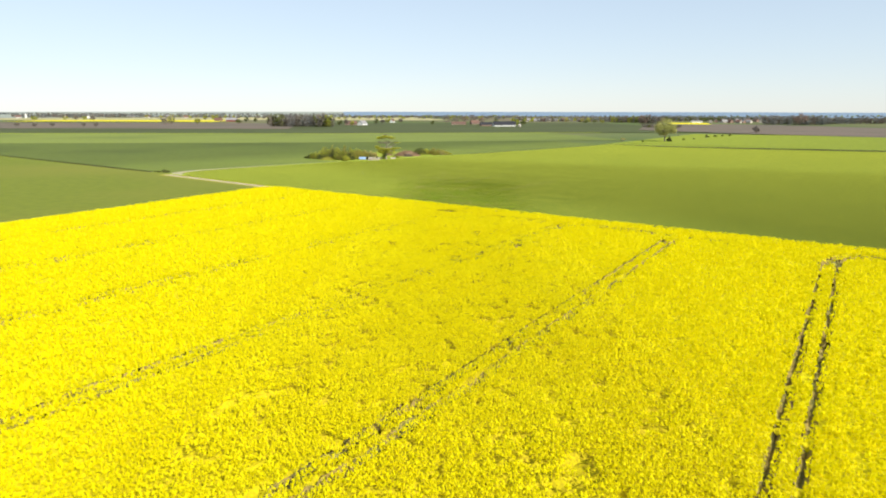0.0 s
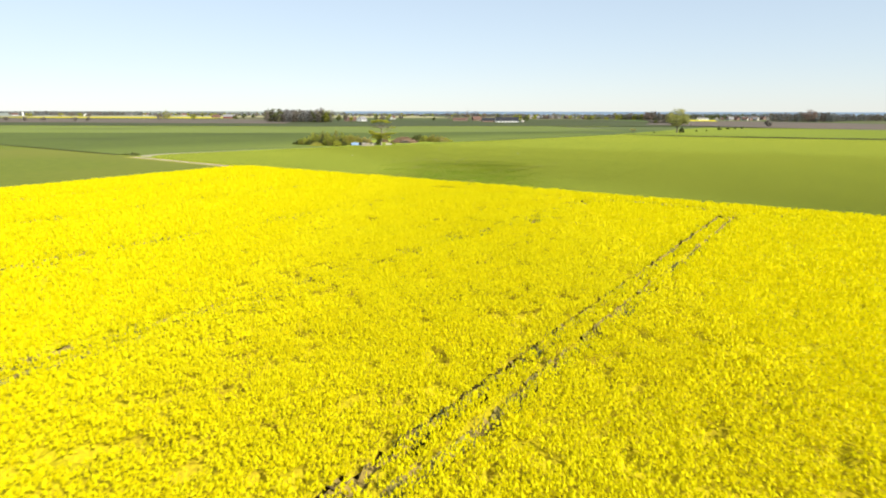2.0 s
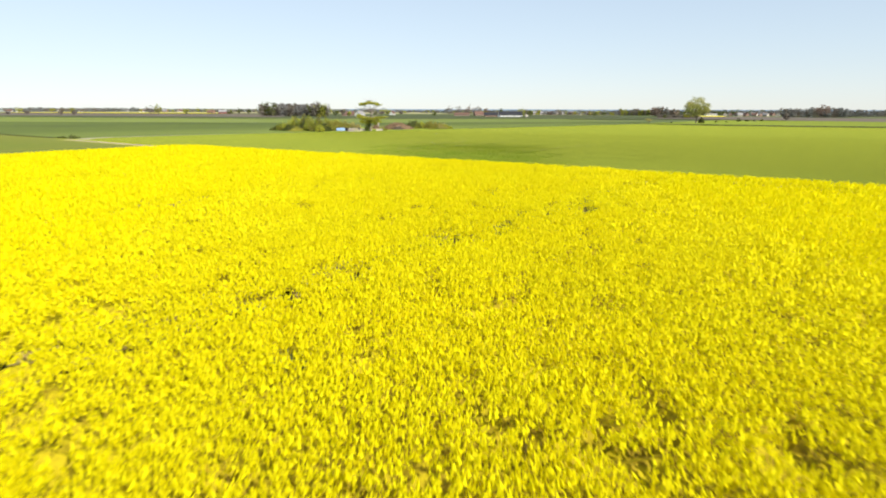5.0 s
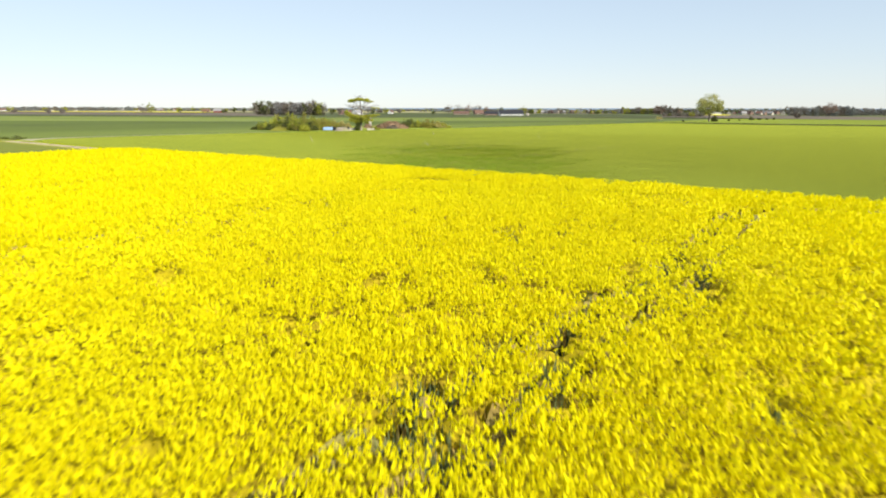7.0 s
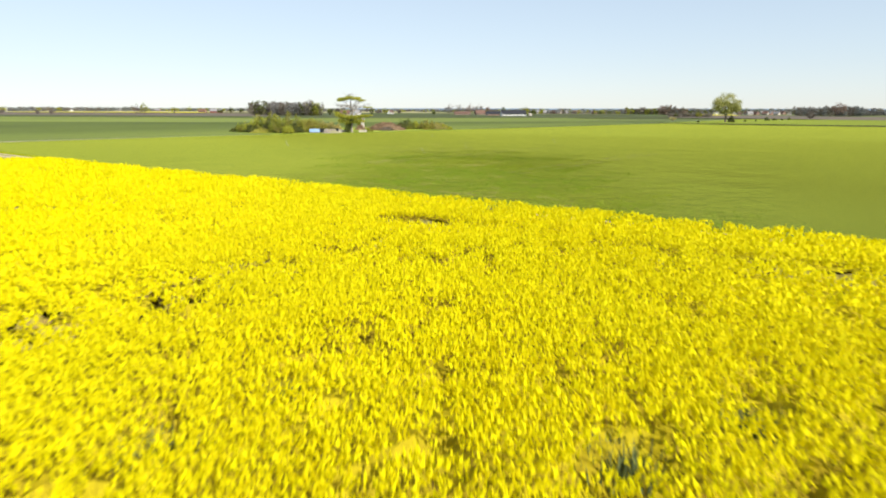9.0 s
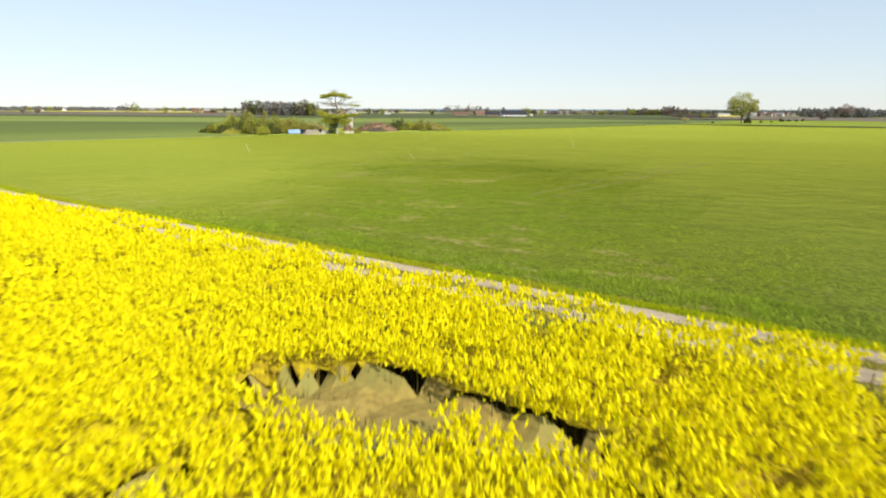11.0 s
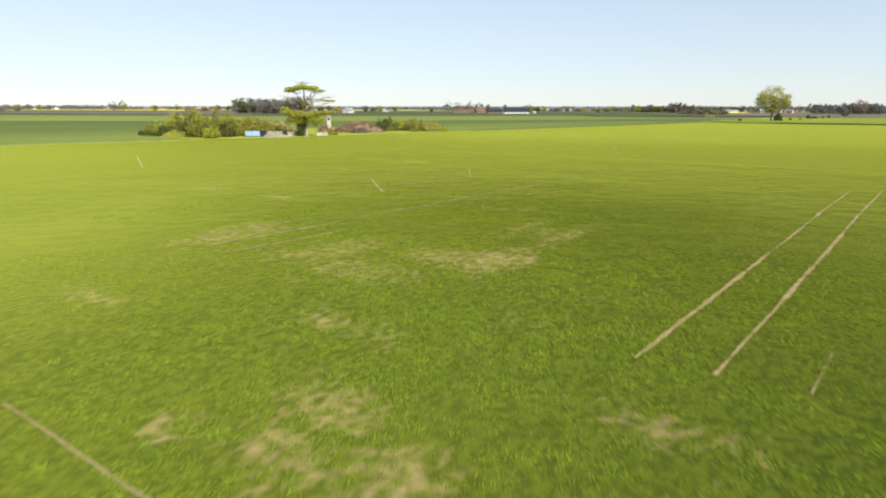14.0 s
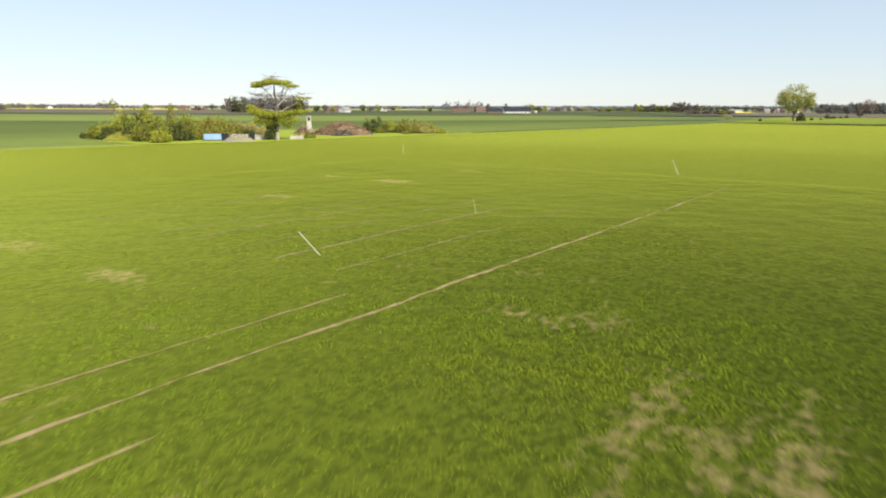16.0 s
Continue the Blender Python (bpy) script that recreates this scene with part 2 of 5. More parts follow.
M_GLASS = paint("dark_panes", (0.03, 0.035, 0.04), (0.04, 0.045, 0.05), 1.0, rough=0.15, spec=0.5)
M_BLUE = paint("blue_tarpaulin", (0.24, 0.38, 0.60), (0.33, 0.46, 0.65), 0.8, rough=0.5)
M_RUBBLE = paint("gravel_heap", (0.36, 0.30, 0.24), (0.26, 0.22, 0.17), 1.5, (0.30, 0.28, 0.14), 0.5, rough=0.95, bump=0.6)


# ---- mesh helpers ----
def triangles(name, verts, mat):
    """A mesh of loose triangles from an array (n, 3, 3)."""
    verts = np.asarray(verts, np.float32).reshape(-1, 3)
    me = bpy.data.meshes.new(name)
    n = len(verts)
    me.vertices.add(n)
    me.vertices.foreach_set("co", verts.ravel())
    me.loops.add(n)
    me.loops.foreach_set("vertex_index", np.arange(n, dtype=np.int32))
    me.polygons.add(n // 3)
    me.polygons.foreach_set("loop_start", np.arange(0, n, 3, dtype=np.int32))
    me.update(calc_edges=True)
    me.materials.append(mat)
    return me


def indexed(name, verts, tris, mat, smooth=False):
    """A mesh from vertices and an array of triangles that share them."""
    verts, tris = np.asarray(verts, np.float32), np.asarray(tris, np.int32)
    me = bpy.data.meshes.new(name)
    me.vertices.add(len(verts))
    me.vertices.foreach_set("co", verts.ravel())
    me.loops.add(tris.size)
    me.loops.foreach_set("vertex_index", tris.ravel())
    me.polygons.add(len(tris))
    me.polygons.foreach_set("loop_start", np.arange(0, tris.size, 3, dtype=np.int32))
    me.update(calc_edges=True)
    if smooth:
        me.polygons.foreach_set("use_smooth", np.ones(len(tris), bool))
    me.materials.append(mat)
    return me


def lists(name, verts, faces, mat, smooth=False):
    me = bpy.data.meshes.new(name)
    me.from_pydata([tuple(v) for v in verts], [], faces)
    me.update()
    me.materials.append(mat)
    if smooth:
        me.polygons.foreach_set("use_smooth", [True] * len(me.polygons))
    return me


def part(name, me, parent, label=""):
    ob = new(name, me)
    ob.parent = parent
    return tagged(ob, label)


def sheet(name, outline, z, mat, label, category, step=40.0):
    """A field from its corners, cut into squares that follow the lie of the land; of kind structure."""
    bm = bmesh.new()
    bm.faces.new([bm.verts.new((x, y, 0)) for x, y in outline])
    for axis in (0, 1):
        lo, hi = min(c[axis] for c in outline), max(c[axis] for c in outline)
        cell = step * max(1, round((hi - lo) / (step * 24)))
        for c in np.arange(math.ceil(lo / cell) * cell, hi, cell):
            at, way = [0, 0, 0], [0, 0, 0]
            at[axis], way[axis] = float(c), 1
            bmesh.ops.bisect_plane(bm, geom=bm.verts[:] + bm.edges[:] + bm.faces[:], plane_co=at, plane_no=way)
    bmesh.ops.triangulate(bm, faces=bm.faces[:])
    for v in bm.verts:
        far_off = math.hypot(v.co.x + 42, v.co.y - 66)
        v.co.z = float(lie(v.co.x, v.co.y)) + z * (1 + 5 * min(1.0, max(0.0, (far_off - 330) / 400)))
    me = bpy.data.meshes.new(name)
    bm.to_mesh(me)
    bm.free()
    me.materials.append(mat)
    return tagged(new(name, me), label, category, kind="structure")


def box(verts, faces, x0, y0, z0, x1, y1, z1):
    k = len(verts)
    verts += [(x0, y0, z0), (x1, y0, z0), (x1, y1, z0), (x0, y1, z0), (x0, y0, z1), (x1, y0, z1), (x1, y1, z1), (x0, y1, z1)]
    faces += [[k + i for i in f] for f in ((0, 3, 2, 1), (4, 5, 6, 7), (0, 1, 5, 4), (1, 2, 6, 5), (2, 3, 7, 6), (3, 0, 4, 7))]


def tube(verts, faces, p0, p1, r0, r1, n=6):
    """A tapered limb from p0 to p1."""
    p0, p1 = np.array(p0, float), np.array(p1, float)
    d = (p1 - p0) / (np.linalg.norm(p1 - p0) + 1e-9)
    a = np.cross(d, (0.3, 0.9, 0.2))
    a /= np.linalg.norm(a) + 1e-9
    b = np.cross(d, a)
    k = len(verts)
    for p, r in ((p0, r0), (p1, r1)):
        for i in range(n):
            w = 2 * math.pi * i / n
            verts.append(tuple(p + r * (math.cos(w) * a + math.sin(w) * b)))
    for i in range(n):
        j = (i + 1) % n
        faces.append([k + i, k + j, k + n + j, k + n + i])
    faces.append([k + n + i for i in range(n)])


def leaf_cloud(blobs, count, size, gen, flat=0.0):
    """Loose leaf clumps (two triangles each) spread through ellipsoids given as (x, y, z, rx, ry, rz)."""
    blobs = np.array(blobs, float)
    vol = np.cbrt(blobs[:, 3] * blobs[:, 4] * blobs[:, 5]) ** 2
    pick = gen.choice(len(blobs), count, p=vol / vol.sum())
    d = gen.normal(size=(count, 3))
    d /= np.linalg.norm(d, axis=1)[:, None]
    r = gen.random(count) ** 0.45 * (0.8 + 0.35 * gen.random(count))
    c = blobs[pick, :3] + d * r[:, None] * blobs[pick, 3:]
    a = gen.normal(size=(count, 3))
    b = gen.normal(size=(count, 3))
    a[:, 2] *= 1 - flat
    b[:, 2] *= 1 - flat
    s = size * (0.6 + 0.8 * gen.random(count))
    a *= (s / np.linalg.norm(a, axis=1))[:, None]
    b *= (0.7 * s / np.linalg.norm(b, axis=1))[:, None]
    return np.stack([c - a, c + b, c + a, c - a, c + a * 0.9, c - b], 1).reshape(-1, 3, 3)


# ---- the plan ----
RAPE_X0, RAPE_X1, RAPE_Y0, RAPE_Y1 = -145.5, 95.0, -40.0, 121.3
LINE = np.array((-0.543, 0.840))                    # the line of flight on the ground
TRAMS = [(-1.5, 0.74, 0.11), (-25.9, 0.86, 0.155), (-49.6, 0.77, 0.12), (-75.4, 0.64, 0.19), (-100.6, 0.66, 0.24), (-124.0, 0.62, 0.28)]   # x, how unbroken, half width
HEADLAND = 113.8
# where a tractor swung out of one pair of wheel tracks, along the headland and into the next
TURNS = [[(-47.7, 107.0), (-47.6, 110.5), (-46.9, 112.6), (-45.4, 114.2), (-42.0, 115.0), (-34.0, 115.0), (-30.2, 114.5), (-27.6, 113.0), (-26.2, 110.5), (-25.9, 107.0)],
         [(-1.5, 104.0), (-1.3, 108.0), (-0.4, 111.4), (1.6, 113.6), (5.0, 114.6), (13.0, 115.0)]]


RIGHT, AHEAD = np.array((0.824, 0.567)), np.array((-0.567, 0.824))   # across and along the flight
TURN = 34.5


def lie(x, y):
    """The lie of the land: level round the flight, falling gently ahead and towards the coast on the right, rising at the rim."""
    x, y = np.asarray(x, float) + 42.0, np.asarray(y, float) - 66.0
    q, s, r = AHEAD[0] * x + AHEAD[1] * y, RIGHT[0] * x + RIGHT[1] * y, np.hypot(x, y)
    fall = -3.2 * np.clip((q - 260) / 640, 0, 1) ** 1.3
    side = -0.0055 * np.sign(s) * np.clip(np.abs(s) - 130, 0, 700)
    fade = np.clip((2300 - r) / 1000, 0, 1)
    return fall + side * fade + 10.0 * np.clip((r - 2300) / 2600, 0, 1)


def value_noise(x, y, size, seed):
    """Smooth noise of 0 to 1 on the plan, with features about size metres wide."""
    g = np.random.default_rng(seed).random((256, 256))
    u, v = x / size, y / size
    i, j = np.floor(u).astype(int), np.floor(v).astype(int)
    fu, fv = u - i, v - j
    fu, fv = fu * fu * (3 - 2 * fu), fv * fv * (3 - 2 * fv)
    q = lambda a, b: g[a % 256, b % 256]
    return (q(i, j) * (1 - fu) + q(i + 1, j) * fu) * (1 - fv) + (q(i, j + 1) * (1 - fu) + q(i + 1, j + 1) * fu) * fv


def reach(x, y):
    """How near the flight passes to a place while it lies ahead: metres."""
    s = x * LINE[0] + y * LINE[1]
    across = np.abs(x * LINE[1] - y * LINE[0])
    high = np.interp(s - 10, [0, 33, 61, 110, 180], [23.6, 12.7, 8.2, 7.5, 6.5])
    d = np.maximum(1.75 * high, 1.7 * across)
    return np.maximum(d, np.hypot(s - 178, across) * (s > 178)), s, across


def in_view(s, ac):
    """Whether a place lies in the wedge of ground below the flight, with some room to spare."""
    return (s > 27) & (ac < 0.76 * s + 8)


def scatter(x0, x1, y0, y1, per_m2, near, gen, most=4.0, least=1.0):
    """Random places in a box, thinned with the distance of the flight, and each one's size factor."""
    xs, ys, ss = [], [], []
    step = 8.0
    for gx in np.arange(x0, x1, step):
        for gy in np.arange(y0, y1, step):
            d, s, ac = reach(np.array(gx + step / 2), np.array(gy + step / 2))
            if not in_view(s, ac):
                continue
            f = float(np.clip(d / near, least, most))
            w, h = min(step, x1 - gx), min(step, y1 - gy)
            n = int(per_m2 * w * h / f**2)
            xs.append(gx + w * gen.random(n))
            ys.append(gy + h * gen.random(n))
            ss.append(np.full(n, f))
    return np.concatenate(xs), np.concatenate(ys), np.concatenate(ss)


def rut(x, y, wide=0.0):
    """How clearly a place lies in a wheel track of the rape: 0 to 1, and whether it lies near one."""
    out, beside = np.zeros_like(x), np.zeros_like(x)
    wob = 0.22 * (value_noise(x * 0, y, 3.0, 5) - 0.5)
    for k, (cx, clear, half) in enumerate(TRAMS):
        hold, fine = value_noise(x * 0 + 50 * k, y, 2.6, 11), value_noise(x * 0 + 50 * k, y, 0.7, 13)
        mid = cx + wob + (np.interp(y, [62, 80, 92], [0.0, 1.0, 2.0]) if k == 2 else 0)
        for side in (-0.95, 0.95):
            gap = np.abs(x - mid - side)
            tone = 0.6 * hold + 0.4 * value_noise(x * 0 + 50 * k + 9 * side, y, 1.1, 15)
            on = (gap < wide + half * (0.55 + 1.1 * fine)) & (tone < clear) & (y < HEADLAND - 4.5)
            out = np.maximum(out, on * 1.0)
            beside = np.maximum(beside, ((gap < 0.8) & (y < HEADLAND - 3)) * clear)
    for line in TURNS:
        near = np.nonzero((x > line[0][0] - 3) & (x < line[-1][0] + 3) & (y > 103) & (y < 117))[0]
        if not len(near):
            continue
        px, py, best = x[near], y[near], np.full(len(near), 99.0)
        for (ax, ay), (bx, by) in zip(line, line[1:]):
            u = np.clip(((px - ax) * (bx - ax) + (py - ay) * (by - ay)) / ((bx - ax) ** 2 + (by - ay) ** 2), 0, 1)
            best = np.minimum(best, np.hypot(px - ax - u * (bx - ax), py - ay - u * (by - ay)))
        worn = 0.6 * value_noise(px, py, 1.9, 17) + 0.4 * value_noise(px, py, 0.6, 97)
        on = (np.abs(best - 0.95) < wide + 0.22 + 0.2 * value_noise(px, py, 0.8, 99)) & (worn < 0.68) | (best < 1.2) & (worn < 0.34)
        out[near] = np.maximum(out[near], on * 1.0)
    worn = 0.6 * value_noise(x, y * 0, 3.0, 18) + 0.4 * value_noise(x, y, 0.6, 97)
    on = (np.abs(y - HEADLAND - wob) < wide + 0.42 + 0.2 * value_noise(x, y, 0.8, 99)) & (((x > -82) & (x < -52) & (worn < 0.58)) | (worn < 0.36))
    out = np.maximum(out, on * 1.0)
    gap_spot = ((x + 76.0) / 2.9) ** 2 + ((y - 112.6) / 1.35) ** 2 < 0.5 + 0.7 * value_noise(x, y, 0.6, 19)
    return np.maximum(out, gap_spot * 1.0), beside


# ---- ground, fields, track ----
def disc(name, mat, radii, a0, a1, seg, z):
    """A round sheet of rings about the flight's middle, between two bearings (radians from the line of flight, to the right)."""
    w = np.linspace(a0, a1, seg + 1)
    way = AHEAD * np.cos(w)[:, None] + RIGHT * np.sin(w)[:, None]
    p = np.concatenate([np.array((-42.0, 66.0)) + way * r for r in radii])
    k = seg + 1
    i = (np.arange(len(radii) - 1)[:, None] * k + np.arange(seg)).ravel()
    tris = np.concatenate([np.stack([i, i + k, i + k + 1], 1), np.stack([i, i + k + 1, i + 1], 1)])
    return indexed(name, np.column_stack([p, lie(p[:, 0], p[:, 1]) + z]), tris, mat)


tagged(new("ground", disc("ground", M_LAND, [0.1, 60, 130, *range(160, 1000, 30), *range(1000, 2300, 100), *range(2300, 4900, 200), 4880], -math.pi, math.pi, 180, -0.12)), "flat farmland of green and brown fields to the horizon", "ground", kind="structure")
tagged(new("water", disc("water", M_SEA, [*range(2420, 4800, 200), 4875], -0.16, 1.25, 60, 0.9)), "blue sea beyond the coast, calm", "sea", kind="structure")
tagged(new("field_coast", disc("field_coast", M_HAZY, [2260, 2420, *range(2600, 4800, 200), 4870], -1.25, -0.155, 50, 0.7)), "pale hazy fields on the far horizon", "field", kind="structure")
n_ = np.array((-0.70, 0.714))
e_ = np.array((0.714, 0.70))


def strip(name, near, far, a, b, z, mat, label, category="field"):
    pts = [n_ * near + e_ * a, n_ * near + e_ * b, n_ * far + e_ * b, n_ * far + e_ * a]
    return sheet(name, [tuple(p) for p in pts], z, mat, label, category)


sheet("field_barley", [(-640, -160), (-150, -160), (-147.5, 126), (-214, 130), (-640, 128)], 0.03, M_OLIVE, "young olive-green barley beside the rape field", "field")
sheet("field_dark", [(-556, 130.5), (-216, 132), (-219, 146), (-209, 182), (-196, 222), (-183, 268), (-165, 344), (-150, 420), (-215, 455), (-495, 178), (-560, 131)], 0.04, M_DARKGREEN, "dark green field behind the track", "field")
strip("field_pale", 468, 664, -700, 235, 0.05, M_LIGHTGREEN, "light green strip of young grain")
strip("field_mid", 664, 850, -800, 560, 0.06, M_MIDGREEN, "mid-green field of grain")
strip("field_ploughed", 850, 1230, -900, -60, 0.07, M_BROWN, "bare brown ploughed field")
strip("field_far_green", 850, 1250, -60, 560, 0.07, M_MIDGREEN, "far green field below the farm buildings")
strip("field_rape_far", 1340, 1540, -640, -235, 0.08, M_YELLOW, "yellow strip of rape far off")
strip("field_stubble", 1560, 2200, -1300, 300, 0.08, M_PALE, "pale stubble fields far off")
sheet("field_beyond", [(-150, 452), (-150, 700), (-60, 735), (300, 700), (300, 470), (60, 468), (-60, 452)], 0.11, M_MARGIN, "fresh green field beyond the lone tree", "field")
sheet("field_brown_right", [(-250, 830), (-130, 760), (20, 728), (420, 640), (420, 1100), (-170, 1400), (-370, 1290)], 0.12, M_BROWN, "bare brown ploughed field beyond the lone tree", "field")
sheet("field_yellow_right", [(-322, 1290), (-252, 1318), (-290, 1470), (-370, 1435)], 0.16, M_YELLOW, "yellow rape field far off by the village", "field")

strip("field_margin", 652, 664, -700, 300, 0.066, M_MARGIN, "bright grassy margin between two fields")
sheet("ditch", [(-600, 128.9), (-216, 130.9), (-216, 132.2), (-600, 130.3)], 0.055, M_DITCH, "dark grassy ditch between two fields", "ditch")
sheet("wheat_margin", [(-155, 415), (-110, 408), (-60, 418), (20, 445), (100, 460), (300, 462), (300, 480), (60, 475), (-60, 460), (-152, 460)], 0.012, M_MARGIN, "bright grassy margin beyond the wheat", "grass")


def bank(name, way, wide, label):
    """A low ridge in dark grass colour, drawn for a dark line at a field's edge; each point gives x, y and its height.
    """
    p = np.array(way, float)
    k = np.linspace(0, len(p) - 1, 8 * len(p))
    x, y, h = (np.interp(k, np.arange(len(p)), p[:, q]) for q in range(3))
    h = h * (0.75 + 0.5 * value_noise(x, y, 6.0, 121))
    dx, dy = np.gradient(x), np.gradient(y)
    ln = np.hypot(dx, dy)
    rows = [np.stack([x + dy / ln * wide * o, y - dx / ln * wide * o, np.maximum(0.0, h * u) + lie(x, y)], 1) for o, u in ((1.0, 0.0), (0.6, 0.7), (0.2, 1.0), (-0.3, 0.9), (-1.0, 0.0))]
    m = len(k)
    i = (np.arange(4)[:, None] * m + np.arange(m - 1)).ravel()
    me = indexed(name, np.concatenate(rows), np.concatenate([np.stack([i, i + 1, i + m + 1], 1), np.stack([i, i + m + 1, i + m], 1)]), M_DITCH)
    tagged(new(name, me), label, "bank", kind="structure")


# dark ridge added in place of a shallow dip at the field edge
bank("field_ridge", [(-150, 434, 0.2), (-128, 424, 0.25), (-110, 419, 0.45), (-60, 429, 0.65), (20, 456, 0.8), (100, 471, 0.9)], 1.4, "low dark ridge standing in for a dip at the wheat's far edge")
bank("boundary_ridge", [(-178, 281, 0.10), (-164, 340, 0.16), (-149, 428, 0.2)], 0.7, "low dark ridge on the line between the wheat and the next field")
sheet("lane_verge", [(-226, 128), (-204, 130), (-199, 182), (-187, 222), (-174, 268), (-156, 344), (-141, 425), (-156, 425), (-173, 344), (-191, 268), (-204, 222), (-217, 182), (-227, 146)], 0.016, M_MARGIN, "grassy margin along the lane to the plot", "grass")
# the wheat field: its ground, with bare patches and wheel tracks where the crop is thin
WHEAT = [(100, 126.2), (-150, 126.3), (-200, 130.2), (-213, 136), (-214, 146), (-205, 182), (-192, 222), (-179, 268), (-161, 344), (-146, 430), (-110, 418), (-60, 428), (20, 455), (100, 470)]
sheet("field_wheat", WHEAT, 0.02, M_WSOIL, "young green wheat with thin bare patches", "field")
PATCHES = [(-91.3, 134.6, 0.9, 1.5, 0.5), (-103.9, 134.4, 0.7, 1.6, 0.5), (-85.2, 130.6, 2.4, 0.35, 0.8), (-81.5, 130.5, 1.6, 0.4, 0.6), (-92.6, 127.7, 1.7, 0.3, 0.7), (-83.3, 136.0, 1.2, 0.5, 0.6),
           (-82.0, 133.0, 1.0, 0.5, 0.6), (-91.5, 130.6, 1.0, 0.3, 0.5), (-92.0, 139.8, 0.9, 0.5, 0.4), (-83.7, 141.5, 0.8, 0.5, 0.4), (-77.3, 133.0, 1.0, 0.4, 0.6), (-98.4, 155.2, 1.2, 2.3, 1.0),
           (-97.9, 162.2, 0.5, 3.4, 0.7), (-100.6, 154.6, 1.9, 1.6, 0.6), (-105.6, 153.0, 1.6, 3.0, 0.4), (-102.0, 150.6, 2.4, 1.6, 0.45), (-106.5, 151.2, 1.1, 0.8, 0.6), (-100.8, 163.0, 0.5, 3.2, 0.5),
           (-105.5, 167.6, 1.4, 0.5, 0.3), (-103.8, 168.3, 0.9, 0.7, 0.4), (-99.2, 162.4, 0.4, 2.0, 0.5), (-120.8, 162.5, 1.6, 0.8, 0.6), (-129.6, 162.8, 1.9, 0.7, 0.6), (-112.6, 152.6, 1.6, 3.6, 0.55),
           (-131.3, 192.2, 1.9, 0.9, 1.0), (-138.6, 191.9, 1.2, 0.6, 0.9), (-130.4, 203.1, 1.9, 0.9, 1.0), (-132.2, 180.4, 1.4, 0.6, 0.8), (-95.0, 141.8, 1.6, 0.9, 0.6), (-97.1, 138.9, 0.6, 0.5, 0.6),
           (-94.4, 139.6, 1.2, 0.8, 0.6), (-91.9, 140.4, 0.9, 1.0, 0.6), (-88.0, 144.8, 1.4, 0.6, 0.35), (-107.5, 142.5, 1.8, 0.8, 0.4), (-98.0, 145.6, 2.2, 0.6, 0.35)]
# wheel tracks: x, from y, to y, half width, clearness
TRACKS = [(-90.0, 148.2, 191.0, 0.10, 1.0), (-88.0, 148.2, 193.0, 0.10, 1.0), (-85.9, 148.4, 151.6, 0.06, 0.5), (-111.3, 149.5, 205.0, 0.105, 1.0), (-113.3, 150.5, 166.0, 0.09, 0.8), (-109.2, 149.5, 157.0, 0.11, 0.8),
          (-133.4, 168.0, 181.0, 0.12, 0.9), (-118.0, 168.0, 186.0, 0.11, 0.9), (-121.0, 168.0, 188.0, 0.11, 0.8), (-127.0, 168.0, 186.0, 0.11, 0.85), (-124.6, 168.0, 186.0, 0.10, 0.8), (-114.4, 168.0, 190.0, 0.08, 0.7)]
CROSS = [(137.4, -101.0, -86.5, 0.045, 0.9)]          # one wheel mark along x


def thin_wheat(x, y, wheels=True):
    """How bare the wheat is at a place: 0 to 1."""
    bare = np.zeros_like(x)
    ragged = 0.25 + 1.5 * value_noise(x * 1.3, y * 0.8, 0.9, 21) + 1.3 * value_noise(x * 1.2, y * 0.8, 0.5, 25)
    for px, py, rx, ry, k in PATCHES:
        d = ((x - px) / (1.75 * rx + 0.2)) ** 2 + ((y - py) / (1.75 * ry + 0.2)) ** 2
        bare = np.maximum(bare, (0.35 + 0.35 * k) * np.clip(1.05 - 0.8 * d * ragged, 0, 1))
    for tx, ya, yb, hw, k in TRACKS if wheels else ():
        bow = 0.12 * (value_noise(x * 0, y, 5.0, 23) - 0.5) + 0.09 * (y - ya)
        on = (np.abs(x - tx - bow) < 1.3 * hw) & (y > ya) & (y < yb)
        bare = np.maximum(bare, k * on)
    row = value_noise(x * 0.25, y, 0.5, 29)
    loose = value_noise(x, y, 4.0, 31)
    speck = (value_noise(x, y, 0.8, 33) > 0.80) & (loose > 0.5)
    head = (y < 133) & (row > 0.72) & (loose > 0.42)
    return np.maximum(np.maximum(bare, 0.12 * np.clip((142 - y) / 10, 0, 1)), np.maximum(speck * 0.28, head * 0.45))


def near_z(px, py):
    """The height of the wheat's ground where the flight passes."""
    rim = np.minimum(np.minimum(px + 150, -58 - px), 212 - py)
    return 0.012 + np.clip(rim / 3, 0, 1) * (0.02 + 0.05 * (value_noise(px, py, 0.8, 101) - 0.3) + 0.06 * value_noise(px, py, 5.0, 103))


